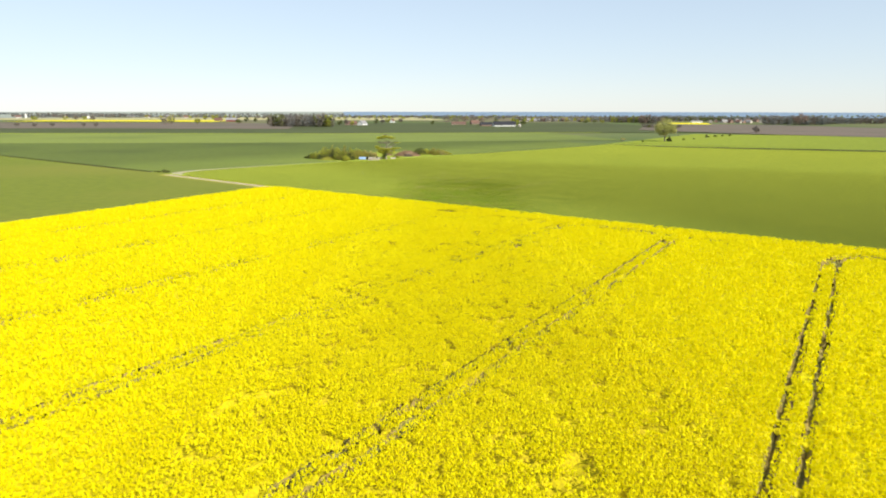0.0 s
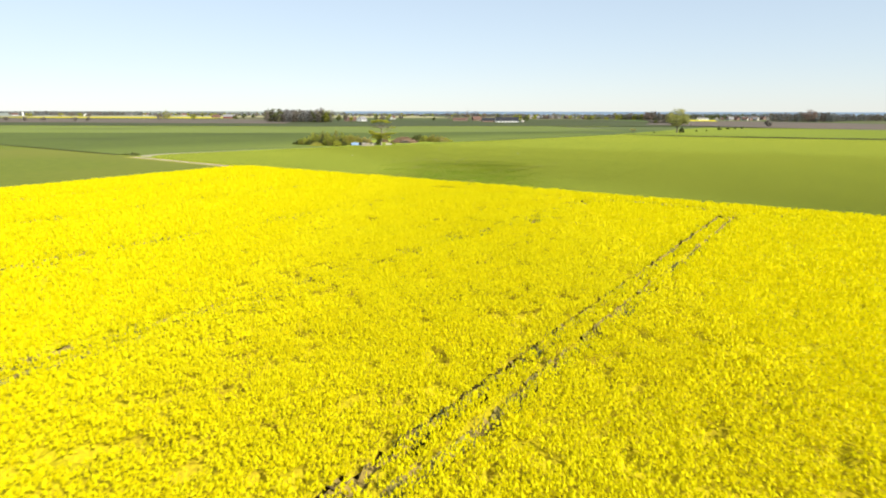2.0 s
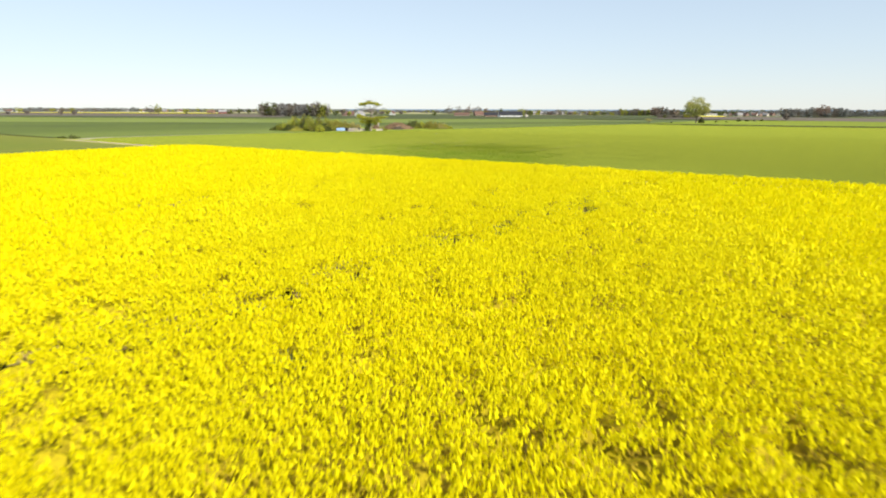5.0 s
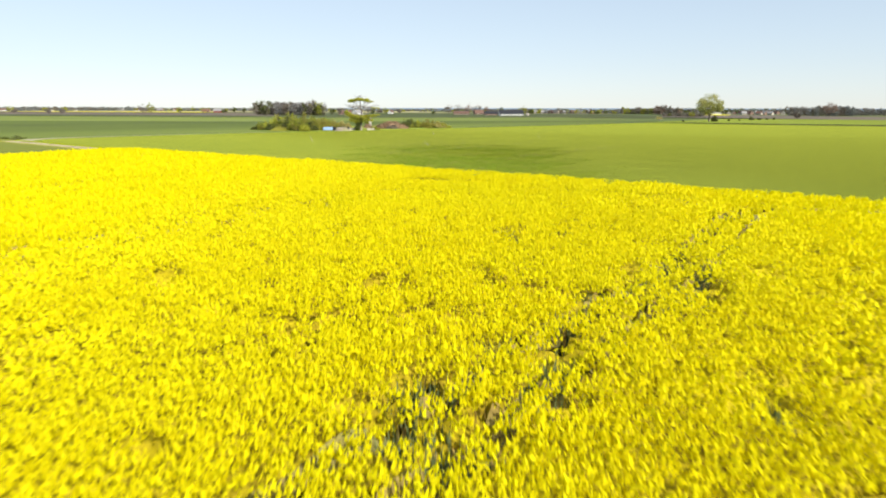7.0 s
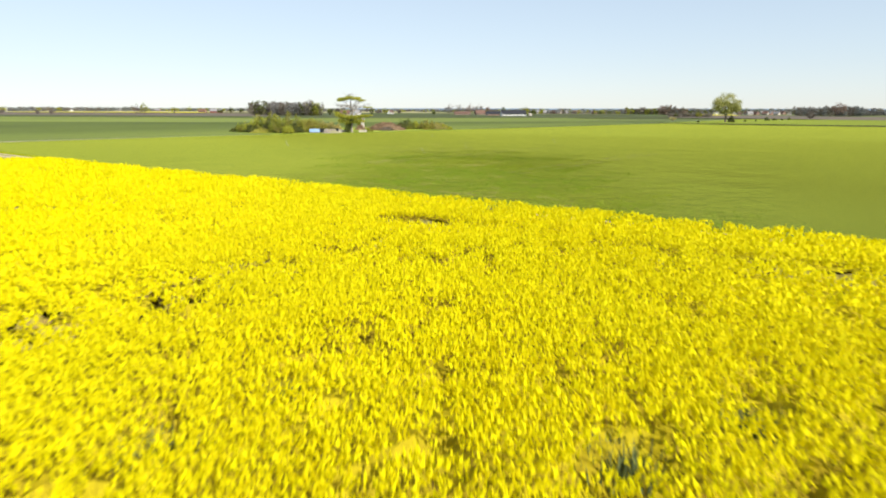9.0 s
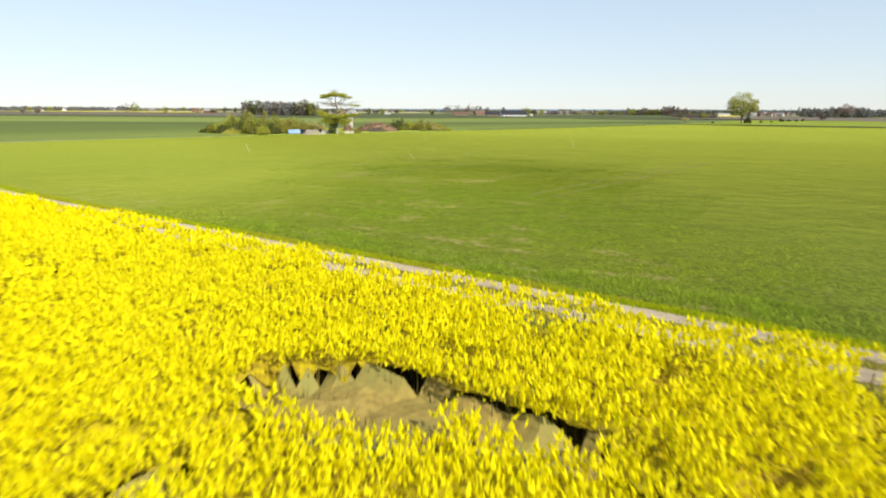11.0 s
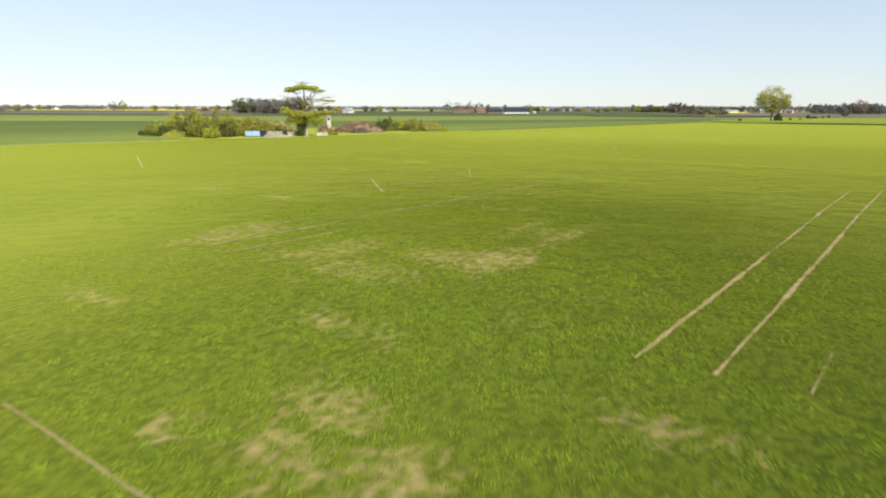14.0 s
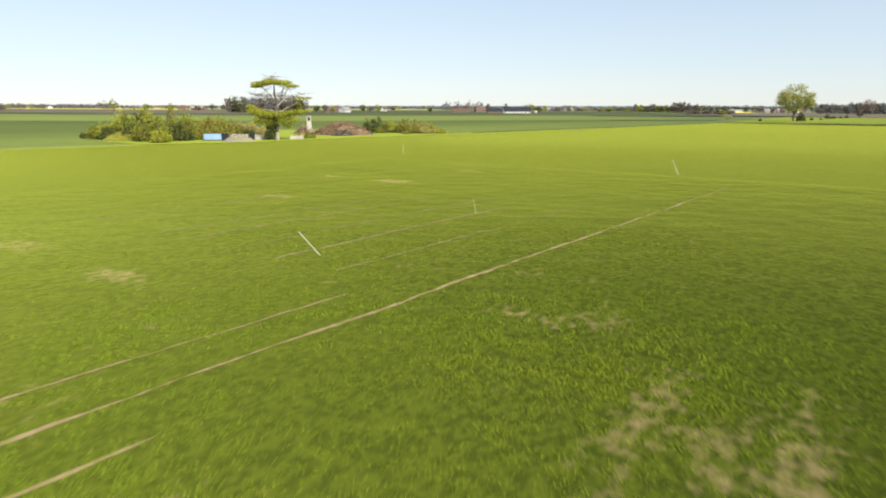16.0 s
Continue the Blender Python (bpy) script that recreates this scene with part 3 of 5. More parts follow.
def near_ground():
    """The wheat's ground where the flight passes: an uneven sheet that knows how bare it is at each place."""
    step = 0.5
    xs, ys = np.arange(-150, -57.9, step), np.arange(126.0, 212.1, step)
    gx, gy = np.meshgrid(xs, ys)
    px, py = gx.ravel(), gy.ravel()
    z = near_z(px, py)
    k = len(xs)
    i = (np.arange(len(ys) - 1)[:, None] * k + np.arange(k - 1)).ravel()
    me = indexed("field_wheat_near", np.stack([px, py, z], 1), np.concatenate([np.stack([i, i + 1, i + k + 1], 1), np.stack([i, i + k + 1, i + k], 1)]), M_WSOIL, True)
    bare = me.attributes.new("bare", "FLOAT", "POINT")
    rim = np.clip(np.minimum(np.minimum(px + 150, -58 - px), 212 - py) / 12, 0, 1)
    bare.data.foreach_set("value", (rim * thin_wheat(px, py, False)).astype(np.float32))
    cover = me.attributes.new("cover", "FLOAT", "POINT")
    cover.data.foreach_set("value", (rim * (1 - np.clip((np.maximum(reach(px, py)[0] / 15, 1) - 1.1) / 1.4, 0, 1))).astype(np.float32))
    return me


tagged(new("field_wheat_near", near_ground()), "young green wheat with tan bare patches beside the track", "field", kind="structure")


def wheel_marks():
    """Pairs of narrow bare wheel marks through the wheat, with ragged edges."""
    vs, ts, base = [], [], 0
    for n, (tx, ya, yb, hw, k) in enumerate(TRACKS):
        ys = np.arange(ya, yb, 0.1)
        bow = 0.12 * (value_noise(ys * 0, ys, 5.0, 23) - 0.5) + 0.09 * (ys - ya)
        w = 0.8 * hw * k * (0.1 + 0.8 * value_noise(ys * 0 + 7 * n, ys, 1.3, 111) + 0.8 * value_noise(ys * 0 + 5 * n, ys, 0.3, 115)) * np.clip(1.5 * value_noise(ys * 0 + 3 * n, ys, 3.5, 113) + 0.25, 0.6 * k ** 4 * np.clip(1.3 - (ys - ya) / 26, 0.1, 1), 1.0)
        m = len(ys)
        vs += [np.stack([tx + bow + q * w, ys, near_z(tx + bow + q * w, ys) + 0.02], 1) for q in (-1, 1)]
        i = np.arange(m - 1) + base
        ts += [np.stack([i, i + m, i + m + 1], 1), np.stack([i, i + m + 1, i + 1], 1)]
        base += 2 * m
    for ty, xa, xb, hw, k in CROSS:
        xs = np.arange(xa, xb, 0.25)
        m = len(xs)
        w = hw * k * (0.35 + 0.5 * value_noise(xs, xs * 0, 0.6, 117) + 0.4 * value_noise(xs, xs * 0, 2.5, 118))
        mid = ty + 0.15 * (value_noise(xs, xs * 0, 4.0, 119) - 0.5)
        vs += [np.stack([xs, mid + q * w, near_z(xs, mid + q * w) + 0.02], 1) for q in (-1, 1)]
        i = np.arange(m - 1) + base
        ts += [np.stack([i, i + 1, i + m + 1], 1), np.stack([i, i + m + 1, i + m], 1)]
        base += 2 * m
    return indexed("wheel_marks", np.concatenate(vs), np.concatenate(ts), M_BARE)


tagged(new("wheel_marks", wheel_marks()), "narrow tan wheel marks through the young wheat", "wheel marks", kind="stuff")


def blades(x, y, f, height, width, mat, name, gen, per=3, lean=0.8, tall=1.0):
    """Tufts of upright blades, each blade one narrow triangle."""
    n = len(x)
    tri = []
    for _ in range(per):
        w = 2 * math.pi * gen.random(n)
        h = height * (0.65 + 0.6 * gen.random(n)) * np.power(f, 0.15) * tall
        half = 0.5 * width * f * (0.7 + 0.6 * gen.random(n))
        bx = x + 0.10 * f * gen.normal(size=n)
        by = y + 0.10 * f * gen.normal(size=n)
        dx, dy = np.cos(w) * half, np.sin(w) * half
        lx, ly = lean * h * gen.normal(size=n), lean * h * gen.normal(size=n)
        z = np.full(n, 0.02)
        tri.append(np.stack([np.stack([bx - dx, by - dy, z], 1), np.stack([bx + dx, by + dy, z], 1), np.stack([bx + lx, by + ly, z + h], 1)], 1))
    return triangles(name, np.concatenate(tri), mat)


gen = np.random.default_rng(3)
x, y, f = scatter(-212, 60, 125.95, 240, 172, 15.0, gen, most=3.4)
west = np.interp(y, [126, 130, 146, 182, 222, 268, 344, 430], [-150, -200, -213, -205, -192, -179, -161, -146])
north = np.interp(x, [-146, -110, -60, 20, 100], [430, 418, 428, 455, 470])
keep = (x > west + 0.5) & (y < north) & (gen.random(len(x)) > thin_wheat(x, y) * 0.7) & (gen.random(len(x)) < 0.26 + 2.2 * (value_noise(x * 0.7, y * 1.4, 0.30, 35) - 0.36)) & (gen.random(len(x)) > np.clip((f - 1.1) / 1.4, 0, 1))
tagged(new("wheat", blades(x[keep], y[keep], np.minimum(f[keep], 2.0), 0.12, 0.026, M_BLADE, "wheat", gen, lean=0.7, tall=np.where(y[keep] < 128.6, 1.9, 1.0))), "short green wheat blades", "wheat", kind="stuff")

# the farm track: two gravel ruts, a grass middle and verges
def band(name, x0, x1, ya, yb, z, mat, label, category, seed):
    """A long ragged-edged strip along the track."""
    xs = np.arange(x0, x1 + 0.01, 0.8)
    bend = np.interp(xs, [-214, -190, -150, -120], [4.2, 3.2, 1.2, 0.0])
    lo = ya + bend + 0.16 * (value_noise(xs, xs * 0, 1.1, seed) - 0.5) + 0.10 * (value_noise(xs, xs * 0, 4.0, seed + 2) - 0.5)
    hi = yb + bend + 0.16 * (value_noise(xs, xs * 0 + 3, 1.1, seed + 1) - 0.5) + 0.10 * (value_noise(xs, xs * 0, 4.0, seed + 3) - 0.5)
    k = len(xs)
    v = np.concatenate([np.stack([xs, lo, np.full(k, z)], 1), np.stack([xs, hi, np.full(k, z)], 1)])
    i = np.arange(k - 1)
    t = np.concatenate([np.stack([i, i + 1, i + k + 1], 1), np.stack([i, i + k + 1, i + k], 1)])
    return tagged(new(name, indexed(name, v, t, mat)), label, category, kind="structure")


band("verge", -214, 100, 121.0, 126.1, 0.035, M_VERGE, "grassy verges and middle strip of the farm track", "verge", 40)
band("road_rut", -212, 100, 122.42, 123.52, 0.05, M_GRAVEL, "pale gravel wheel rut of the farm track by the rape", "track", 44)
band("road_rut", -212, 100, 124.2, 125.22, 0.05, M_GRAVEL, "pale gravel wheel rut of the farm track by the wheat", "track", 50)


def lane():
    """The track's second leg: round the bend and on to the overgrown plot."""
    way = np.array([(-204, 128.5), (-210, 130.5), (-214.5, 134.5), (-216.6, 141.0), (-214.8, 152), (-209, 180), (-196.5, 221), (-189, 252), (-181, 275)])
    t = np.linspace(0, len(way) - 1, 90)
    k = np.arange(len(way))
    px, py = np.interp(t, k, way[:, 0]), np.interp(t, k, way[:, 1])
    for _ in range(3):
        px[1:-1] = (px[:-2] + 2 * px[1:-1] + px[2:]) / 4
        py[1:-1] = (py[:-2] + 2 * py[1:-1] + py[2:]) / 4
    dx, dy = np.gradient(px), np.gradient(py)
    ln = np.hypot(dx, dy)
    half = np.interp(t, [0, 2, 4, 5, 8], [1.5, 2.2, 1.2, 0.35, 0.15])
    v = np.concatenate([np.stack([px - dy / ln * half, py + dx / ln * half, np.full(90, 0.07)], 1), np.stack([px + dy / ln * half, py - dx / ln * half, np.full(90, 0.07)], 1)])
    i = np.arange(89)
    return indexed("road_bend", v, np.concatenate([np.stack([i, i + 90, i + 91], 1), np.stack([i, i + 91, i + 1], 1)]), M_LANE)


tagged(new("road_bend", lane()), "pale gravel bend of the farm track towards the overgrown plot", "track", kind="structure")

def along(gx):
    return np.interp(gx, [-214, -190, -150, -120], [4.2, 3.2, 1.2, 0.0])


gx = np.concatenate([gen.uniform(-125, -40, 22000), gen.uniform(-212, -125, 5000)])
gy = gen.uniform(125.2, 125.86, len(gx)) + along(gx)
tagged(new("verge_grass", blades(gx, gy, np.where(gx < -125, 2.5, 1.0), 0.16, 0.03, M_GRASS, "verge_grass", gen, per=2, lean=0.45)), "yellow-green grass on the track's verge", "grass", kind="stuff")
gx = gen.uniform(-125, -40, 16000)
gy = np.where(gen.random(16000) < 0.55, gen.uniform(123.5, 124.24, 16000), gen.uniform(121.2, 122.45, 16000))
tagged(new("middle_grass", blades(gx, gy, np.ones(16000), 0.13, 0.03, M_DRYGRASS, "middle_grass", gen, per=2)), "dry olive grass between the ruts and beside the rape", "grass", kind="stuff")

# ---- the rape field ----
corner = [(-145.5 + 6 - 6 * math.cos(a), 115.7 + 6 * math.sin(a)) for a in np.linspace(0, math.pi / 2, 7)]
outline = [(RAPE_X1, RAPE_Y0), (RAPE_X1, RAPE_Y1), *reversed(corner), (-141.0, 45.0), (-138.0, RAPE_Y0)]
rape = tagged(new("rape_field"), "rape in full yellow flower with wheel tracks through it", "rape field", kind="stuff")
part("soil", lists("soil", [(a, b, 0.015) for a, b in outline], [list(range(len(outline)))], M_SOIL), rape, "dark soil under the rape")


def thinness(x, y):
    """How full the crop stands at a place: about 0.2 where it is thin."""
    return value_noise(x, y, 1.3, 81) * 0.6 + value_noise(x, y, 0.45, 83) * 0.4


def understorey(trodden, step=0.4, outside=False):
    """The layer below the flower heads as one uneven sheet: leaves where the flight passes near, closed bloom further off, pressed low along the wheel tracks."""
    gx, gy = np.meshgrid(np.arange(-144 if not outside else -137, 60 if not outside else RAPE_X1, step), np.arange(4 if not outside else RAPE_Y0, RAPE_Y1 - 0.6 - step, step))
    gx, gy = gx.ravel(), gy.ravel()
    d, s, ac = reach(gx, gy)
    keep = in_view(s, ac - 3) != outside
    gx, gy = gx[keep], gy[keep]

    def at(px, py):
        low = rut(px, py, 0.12)[0]
        dense = np.clip((reach(px, py)[0] - 13) / 34, 0, 1)
        hole = np.clip((0.40 - thinness(px, py)) / 0.12, 0, 1)
        z = 0.84 + 0.13 * dense + 0.3 * (value_noise(px, py, 0.7, 61) - 0.5) - 0.55 * (1 - dense) * hole - (0.36 + 0.25 * dense) * low
        return np.stack([px, py, np.maximum(z, 0.22)], 1), low, dense

    (a, p, g), (b, q, h), (c, r, i), (e, t, j) = at(gx, gy), at(gx + step, gy), at(gx + step, gy + step), at(gx, gy + step)
    pick = (p + q + r + t >= 2) == trodden
    return np.stack([a, b, c, a, c, e], 1)[pick].reshape(-1, 3, 3), np.stack([g, h, i, g, i, j], 1)[pick].ravel()


def leafy_layer(name, step, outside):
    """The untrodden layer as a mesh that holds at each point how far bloom colour replaces leaf colour."""
    tris, dense = understorey(False, step, outside)
    me = triangles(name, tris, M_UNDER)
    # outside, extra leaf colour stands in for the flowers' missing self-shade
    me.attributes.new("dense", "FLOAT", "POINT").data.foreach_set("value", (dense * (0.55 if outside else 1.0)).astype(np.float32))
    return me


part("foliage", leafy_layer("foliage", 0.45, False), rape, "olive stems and leaves below the flowers")
part("outer_foliage", leafy_layer("outer_foliage", 1.2, True), rape, "olive stems and leaves in the rest of the field")
part("trodden_plants", triangles("trodden_plants", understorey(True)[0], M_TRODDEN), rape, "brown trodden plants in the wheel tracks")


def flower_heads(x, y, f, gen, low, tall, wide):
    """Each flowering top is an uneven three-sided spike."""
    n = len(x)
    h = tall * (0.7 + 0.6 * gen.random(n)) * np.clip(f, 1.0, 1.5)
    r = wide * (0.7 + 0.6 * gen.random(n)) * np.where(f < 1, np.power(f, 1.5), np.power(f, 0.85))
    z0 = low + 0.34 * gen.random(n)
    lx, ly = 0.05 * gen.normal(size=n), 0.05 * gen.normal(size=n)
    top = np.stack([x + lx, y + ly, z0 + h], 1)
    w0 = 2 * math.pi * gen.random(n)
    ringp = []
    for k in range(3):
        w = w0 + 2.1 * k + 0.5 * gen.random(n)
        q = r * (0.7 + 0.6 * gen.random(n))
        ringp.append(np.stack([x + q * np.cos(w), y + q * np.sin(w), z0 + h * (0.15 + 0.45 * gen.random(n))], 1))
    tri = [np.stack([ringp[k], ringp[(k + 1) % 3], top], 1) for k in range(3)]
    return np.stack(tri, 1).reshape(-1, 3, 3)


def spikes(x, y, f, gen, low, tall, wide):
    """Flowering tops in the distance: two crossed leaning faces each."""
    n = len(x)
    z0 = low + 0.3 * gen.random(n)
    h = tall * (0.7 + 0.6 * gen.random(n)) * np.clip(f, 0.85, 1.5)
    out = []
    for _ in range(2):
        w = 2 * math.pi * gen.random(n)
        r = wide * (0.7 + 0.6 * gen.random(n)) * f
        dx, dy = r * np.cos(w), r * np.sin(w)
        out.append(np.stack([np.stack([x - dx, y - dy, z0], 1), np.stack([x + dx, y + dy, z0], 1), np.stack([x + dy * gen.normal(size=n), y - dx * gen.normal(size=n), z0 + h], 1)], 1))
    return np.stack(out, 1).reshape(-1, 3, 3)


def sprigs(x, y, f, gen, low, size):
    """Loose petals and side shoots between the heads."""
    n = len(x)
    c = np.stack([x, y, low + 0.5 * gen.random(n)], 1)
    a, b = gen.normal(size=(n, 3)), gen.normal(size=(n, 3))
    a *= (size * f / np.linalg.norm(a, axis=1))[:, None]
    b *= (0.8 * size * f / np.linalg.norm(b, axis=1))[:, None]
    return np.stack([c - a, c + a, c + b], 1)


def in_rape(x, y):
    edge = np.interp(y, [-40, 45, 115], [-138, -141, -145.5]) + 0.9 * (value_noise(x * 0, y, 2.0, 71) - 0.5)
    top = RAPE_Y1 - 0.1 + 0.9 * (value_noise(x, y * 0, 1.6, 73) - 0.5)
    cut = (x < -139.5) & (y > 115.7) & ((x + 139.5) ** 2 + (y - 115.7) ** 2 > 36)
    return (x > edge) & (y < top) & ~cut


GREEN_SPOTS = [(-75.1, 119.8, 0.8), (-73.6, 119.9, 0.8), (-74.1, 119.2, 0.7), (-78.3, 116.6, 0.5), (-82.6, 116.6, 0.4), (-55.9, 98.8, 0.5), (-57.9, 95.6, 0.5), (-65.4, 93.7, 0.4), (-65.6, 90.5, 0.5), (-42.5, 80.6, 0.5),
               (-48.4, 61.1, 0.6), (-50.4, 57.3, 0.6), (-43.2, 58.5, 0.4), (-49.8, 80.3, 0.7), (-47.8, 80.1, 0.6), (-50.2, 76.9, 0.7), (-47.7, 94.0, 0.8), (-48.0, 97.7, 0.8), (-48.1, 88.5, 0.7), (-49.3, 86.6, 0.8), (-48.5, 75.0, 0.7)]


def green_spot(x, y):
    """Whether a place lies in a clump that bears no flowers yet."""
    out = np.zeros(len(x), bool)
    for sx, sy, r in GREEN_SPOTS:
        out |= (x - sx) ** 2 + (y - sy) ** 2 < (r * (0.6 + 0.8 * value_noise(x, y, 0.5, 95))) ** 2
    return out


gen = np.random.default_rng(5)
x, y, f = scatter(-146, 70, 2, 122.6, 60, 23.5, gen, most=2.25, least=0.76)
r, beside = rut(x, y)
keep = in_rape(x, y) & (r < 0.5) & (thinness(x, y) > 0.23 + 0.17 * gen.random(len(x))) & ~(green_spot(x, y) & (gen.random(len(x)) < 0.8))
x, y, f, beside = x[keep], y[keep], f[keep], beside[keep]
near = reach(x, y)[0] < 32.9
fx, fy, ff = scatter(-146, 70, 2, 122.6, 46, 34.0, gen, most=1.7, least=0.5)
fd, _, _ = reach(fx, fy)
k = (fd >= 32.9) & in_rape(fx, fy) & (rut(fx, fy, 0.07)[0] < 0.5) & (thinness(fx, fy) > 0.18 + 0.12 * gen.random(len(fx))) & ~(green_spot(fx, fy) & (gen.random(len(fx)) < 0.8))
part("far_flowers", triangles("far_flowers", spikes(fx[k], fy[k], ff[k], gen, 0.97, 0.20, 0.066), M_FLOWER), rape, "bright yellow flower heads")
x, y, f, beside = x[near], y[near], f[near], beside[near]
part("flowers", triangles("flowers", flower_heads(x, y, f, gen, 0.97, 0.25, 0.073), M_FLOWER), rape, "bright yellow flower heads")
ox, oy = gen.uniform(-138, RAPE_X1, 27000), gen.uniform(RAPE_Y0, RAPE_Y1, 27000)
_, os_, oa = reach(ox, oy)
k = in_rape(ox, oy) & ~in_view(os_, oa)
part("outer_flowers", triangles("outer_flowers", flower_heads(ox[k], oy[k], np.full(k.sum(), 3.9), gen, 0.80, 0.25, 0.072), M_FLOWER), rape, "bright yellow flower heads in the rest of the field")
k = gen.random(len(x)) < 0.35
part("petals", triangles("petals", sprigs(x[k] + 0.15 * gen.normal(size=k.sum()), y[k] + 0.15 * gen.normal(size=k.sum()), f[k], gen, 0.92, 0.07), M_FLOWER), rape, "loose yellow blossoms")

# stems, and grey-green plants without flowers along the wheel tracks
d, s, ac = reach(x, y)
k = (d < 20) & (gen.random(len(x)) < 0.25)
part("stems", blades(x[k], y[k], np.ones(k.sum()), 1.08, 0.05, M_STEM, "stems", gen, per=1, lean=0.08), rape, "green-brown stems")
gx, gy = gen.uniform(-54, -22, 70000), gen.uniform(15, 110, 70000)
_, beside = rut(gx, gy)
lump = value_noise(gx, gy, 1.6, 91)
k = (beside > 0.3) & (lump > 0.66 - 0.2 * (rut(gx, gy)[0] > 0.5) * (gx < -30))
sx = np.concatenate([s0 + r0 * gen.normal(size=70) * 0.6 for s0, _, r0 in GREEN_SPOTS])
sy = np.concatenate([s1 + r0 * gen.normal(size=70) * 0.6 for _, s1, r0 in GREEN_SPOTS])
gx, gy = np.concatenate([gx[k], sx]), np.concatenate([gy[k], sy])
gx, gy = gx[gy < RAPE_Y1 - 0.2], gy[gy < RAPE_Y1 - 0.2]
part("green_plants", blades(gx, gy, np.full(len(gx), 1.3), 0.98, 0.10, M_GREY, "green_plants", gen, per=2, lean=0.15), rape, "grey-green plants not yet in flower")

# broken stalks and leaves standing in the wheel tracks
tx, ty = gen.uniform(-126, 4, 500000), gen.uniform(20, 113, 500000)
d, s, ac = reach(tx, ty)
k = (d < 40) & (rut(tx, ty, 0.1)[0] > 0.5)
part("broken_stalks", blades(tx[k], ty[k], np.full(k.sum(), 1.0), 0.6, 0.06, M_STEM, "broken_stalks", gen, per=2, lean=0.5), rape, "brown broken stalks in the wheel tracks")

# ---- marker poles in the wheat ----
def marker_pole(x, y, tall, lean_right, lean_ahead, thick):
    """A slim pole with a chamfered top, pushed into the ground at a slant."""
    v, f = [], []
    off = RIGHT * lean_right + AHEAD * lean_ahead
    d = np.array((off[0], off[1], tall))
    tube(v, f, -0.08 * d, 0.96 * d, thick, thick * 0.9, 8)
    tube(v, f, 0.96 * d, d, thick * 0.9, thick * 0.45, 8)
    ob = new("marker_pole", lists("marker_pole", v, f, M_POLE))
    ob.location = (x, y, 0.02)
    return tagged(ob, "thin pale wooden marker pole leaning in the wheat", "pole", "marker poles in the wheat")


marker_pole(-116.8, 169.5, 1.08, -0.95, 0.1, 0.018)
marker_pole(-151.4, 169.3, 1.25, -0.50, 0.0, 0.02)
marker_pole(-112.0, 212.0, 1.45, -0.70, 0.1, 0.021)
marker_pole(-116.6, 182.3, 1.05, -0.20, 0.0, 0.009)
marker_pole(-150.2, 217.8, 1.10, -0.05, 0.0, 0.022)


# ---- trees and bushes ----
def grow(v, f, tips, p, way, length, r, depth, gen, spread=0.6, up=0.15):
    """A limb that forks into two or three."""
    q = p + way * length
    tube(v, f, p, q, r, r * 0.68, 6 if depth > 1 else 4)
    if depth == 0:
        tips.append(q)
        return
    for _ in range(2 + (gen.random() < 0.5)):
        w = way + spread * gen.normal(size=3) + np.array((0, 0, up))
        w /= np.linalg.norm(w)
        grow(v, f, tips, q, w, length * (0.62 + 0.22 * gen.random()), r * 0.62, depth - 1, gen, spread, up)


def broad_tree(name, x, y, tall, wide, leaf, bark, leaves, size, seed, label, depth=4, trunk=0.2, low=0.16):
    """A tree with a forked trunk and a crown of leaf clumps gathered at the limbs' ends."""
    gen = np.random.default_rng(seed)
    v, f, tips = [], [], []
    p = np.zeros(3)
    q = np.array((0.02 * tall * gen.normal(), 0.02 * tall * gen.normal(), trunk * tall))
    tube(v, f, p - (0, 0, 0.3), q, 0.032 * tall, 0.024 * tall, 8)
    for i in range(5):
        w = np.array((math.cos(1.26 * i + seed), math.sin(1.26 * i + seed), 0.9 + 0.5 * gen.random()))
        w /= np.linalg.norm(w)
        grow(v, f, tips, q, w, 0.25 * tall * (0.8 + 0.4 * gen.random()), 0.015 * tall, depth - 1, gen)
    tips = np.array(tips)
    # keep the limbs' ends within the crown
    c = np.array((0, 0, (low + (1 - low) / 2) * tall))
    rad = np.array((wide / 2, wide / 2, (1 - low) / 2 * tall))
    rel = (tips - c) / rad
    far = np.linalg.norm(rel, axis=1)
    pull = np.where(far > 0.86, 0.86 / far, 1.0)
    tips = c + rel * pull[:, None] * rad
    extra = gen.normal(size=(len(tips), 3))
    extra /= np.linalg.norm(extra, axis=1)[:, None]
    extra = c + extra * rad * (0.55 + 0.35 * gen.random((len(extra), 1)))
    heart = np.concatenate([tips, extra])
    br = wide * (0.075 + 0.08 * gen.random(len(heart)))
    blobs = np.column_stack([heart, br, br, br * 0.75])
    root = tagged(new(name), label, "tree")
    root.location = (x, y, float(lie(x, y)))
    part("trunk", lists("trunk", v, f, bark, True), root)
    part("crown", triangles("crown", leaf_cloud(blobs, leaves, size, gen), leaf), root)
    return root


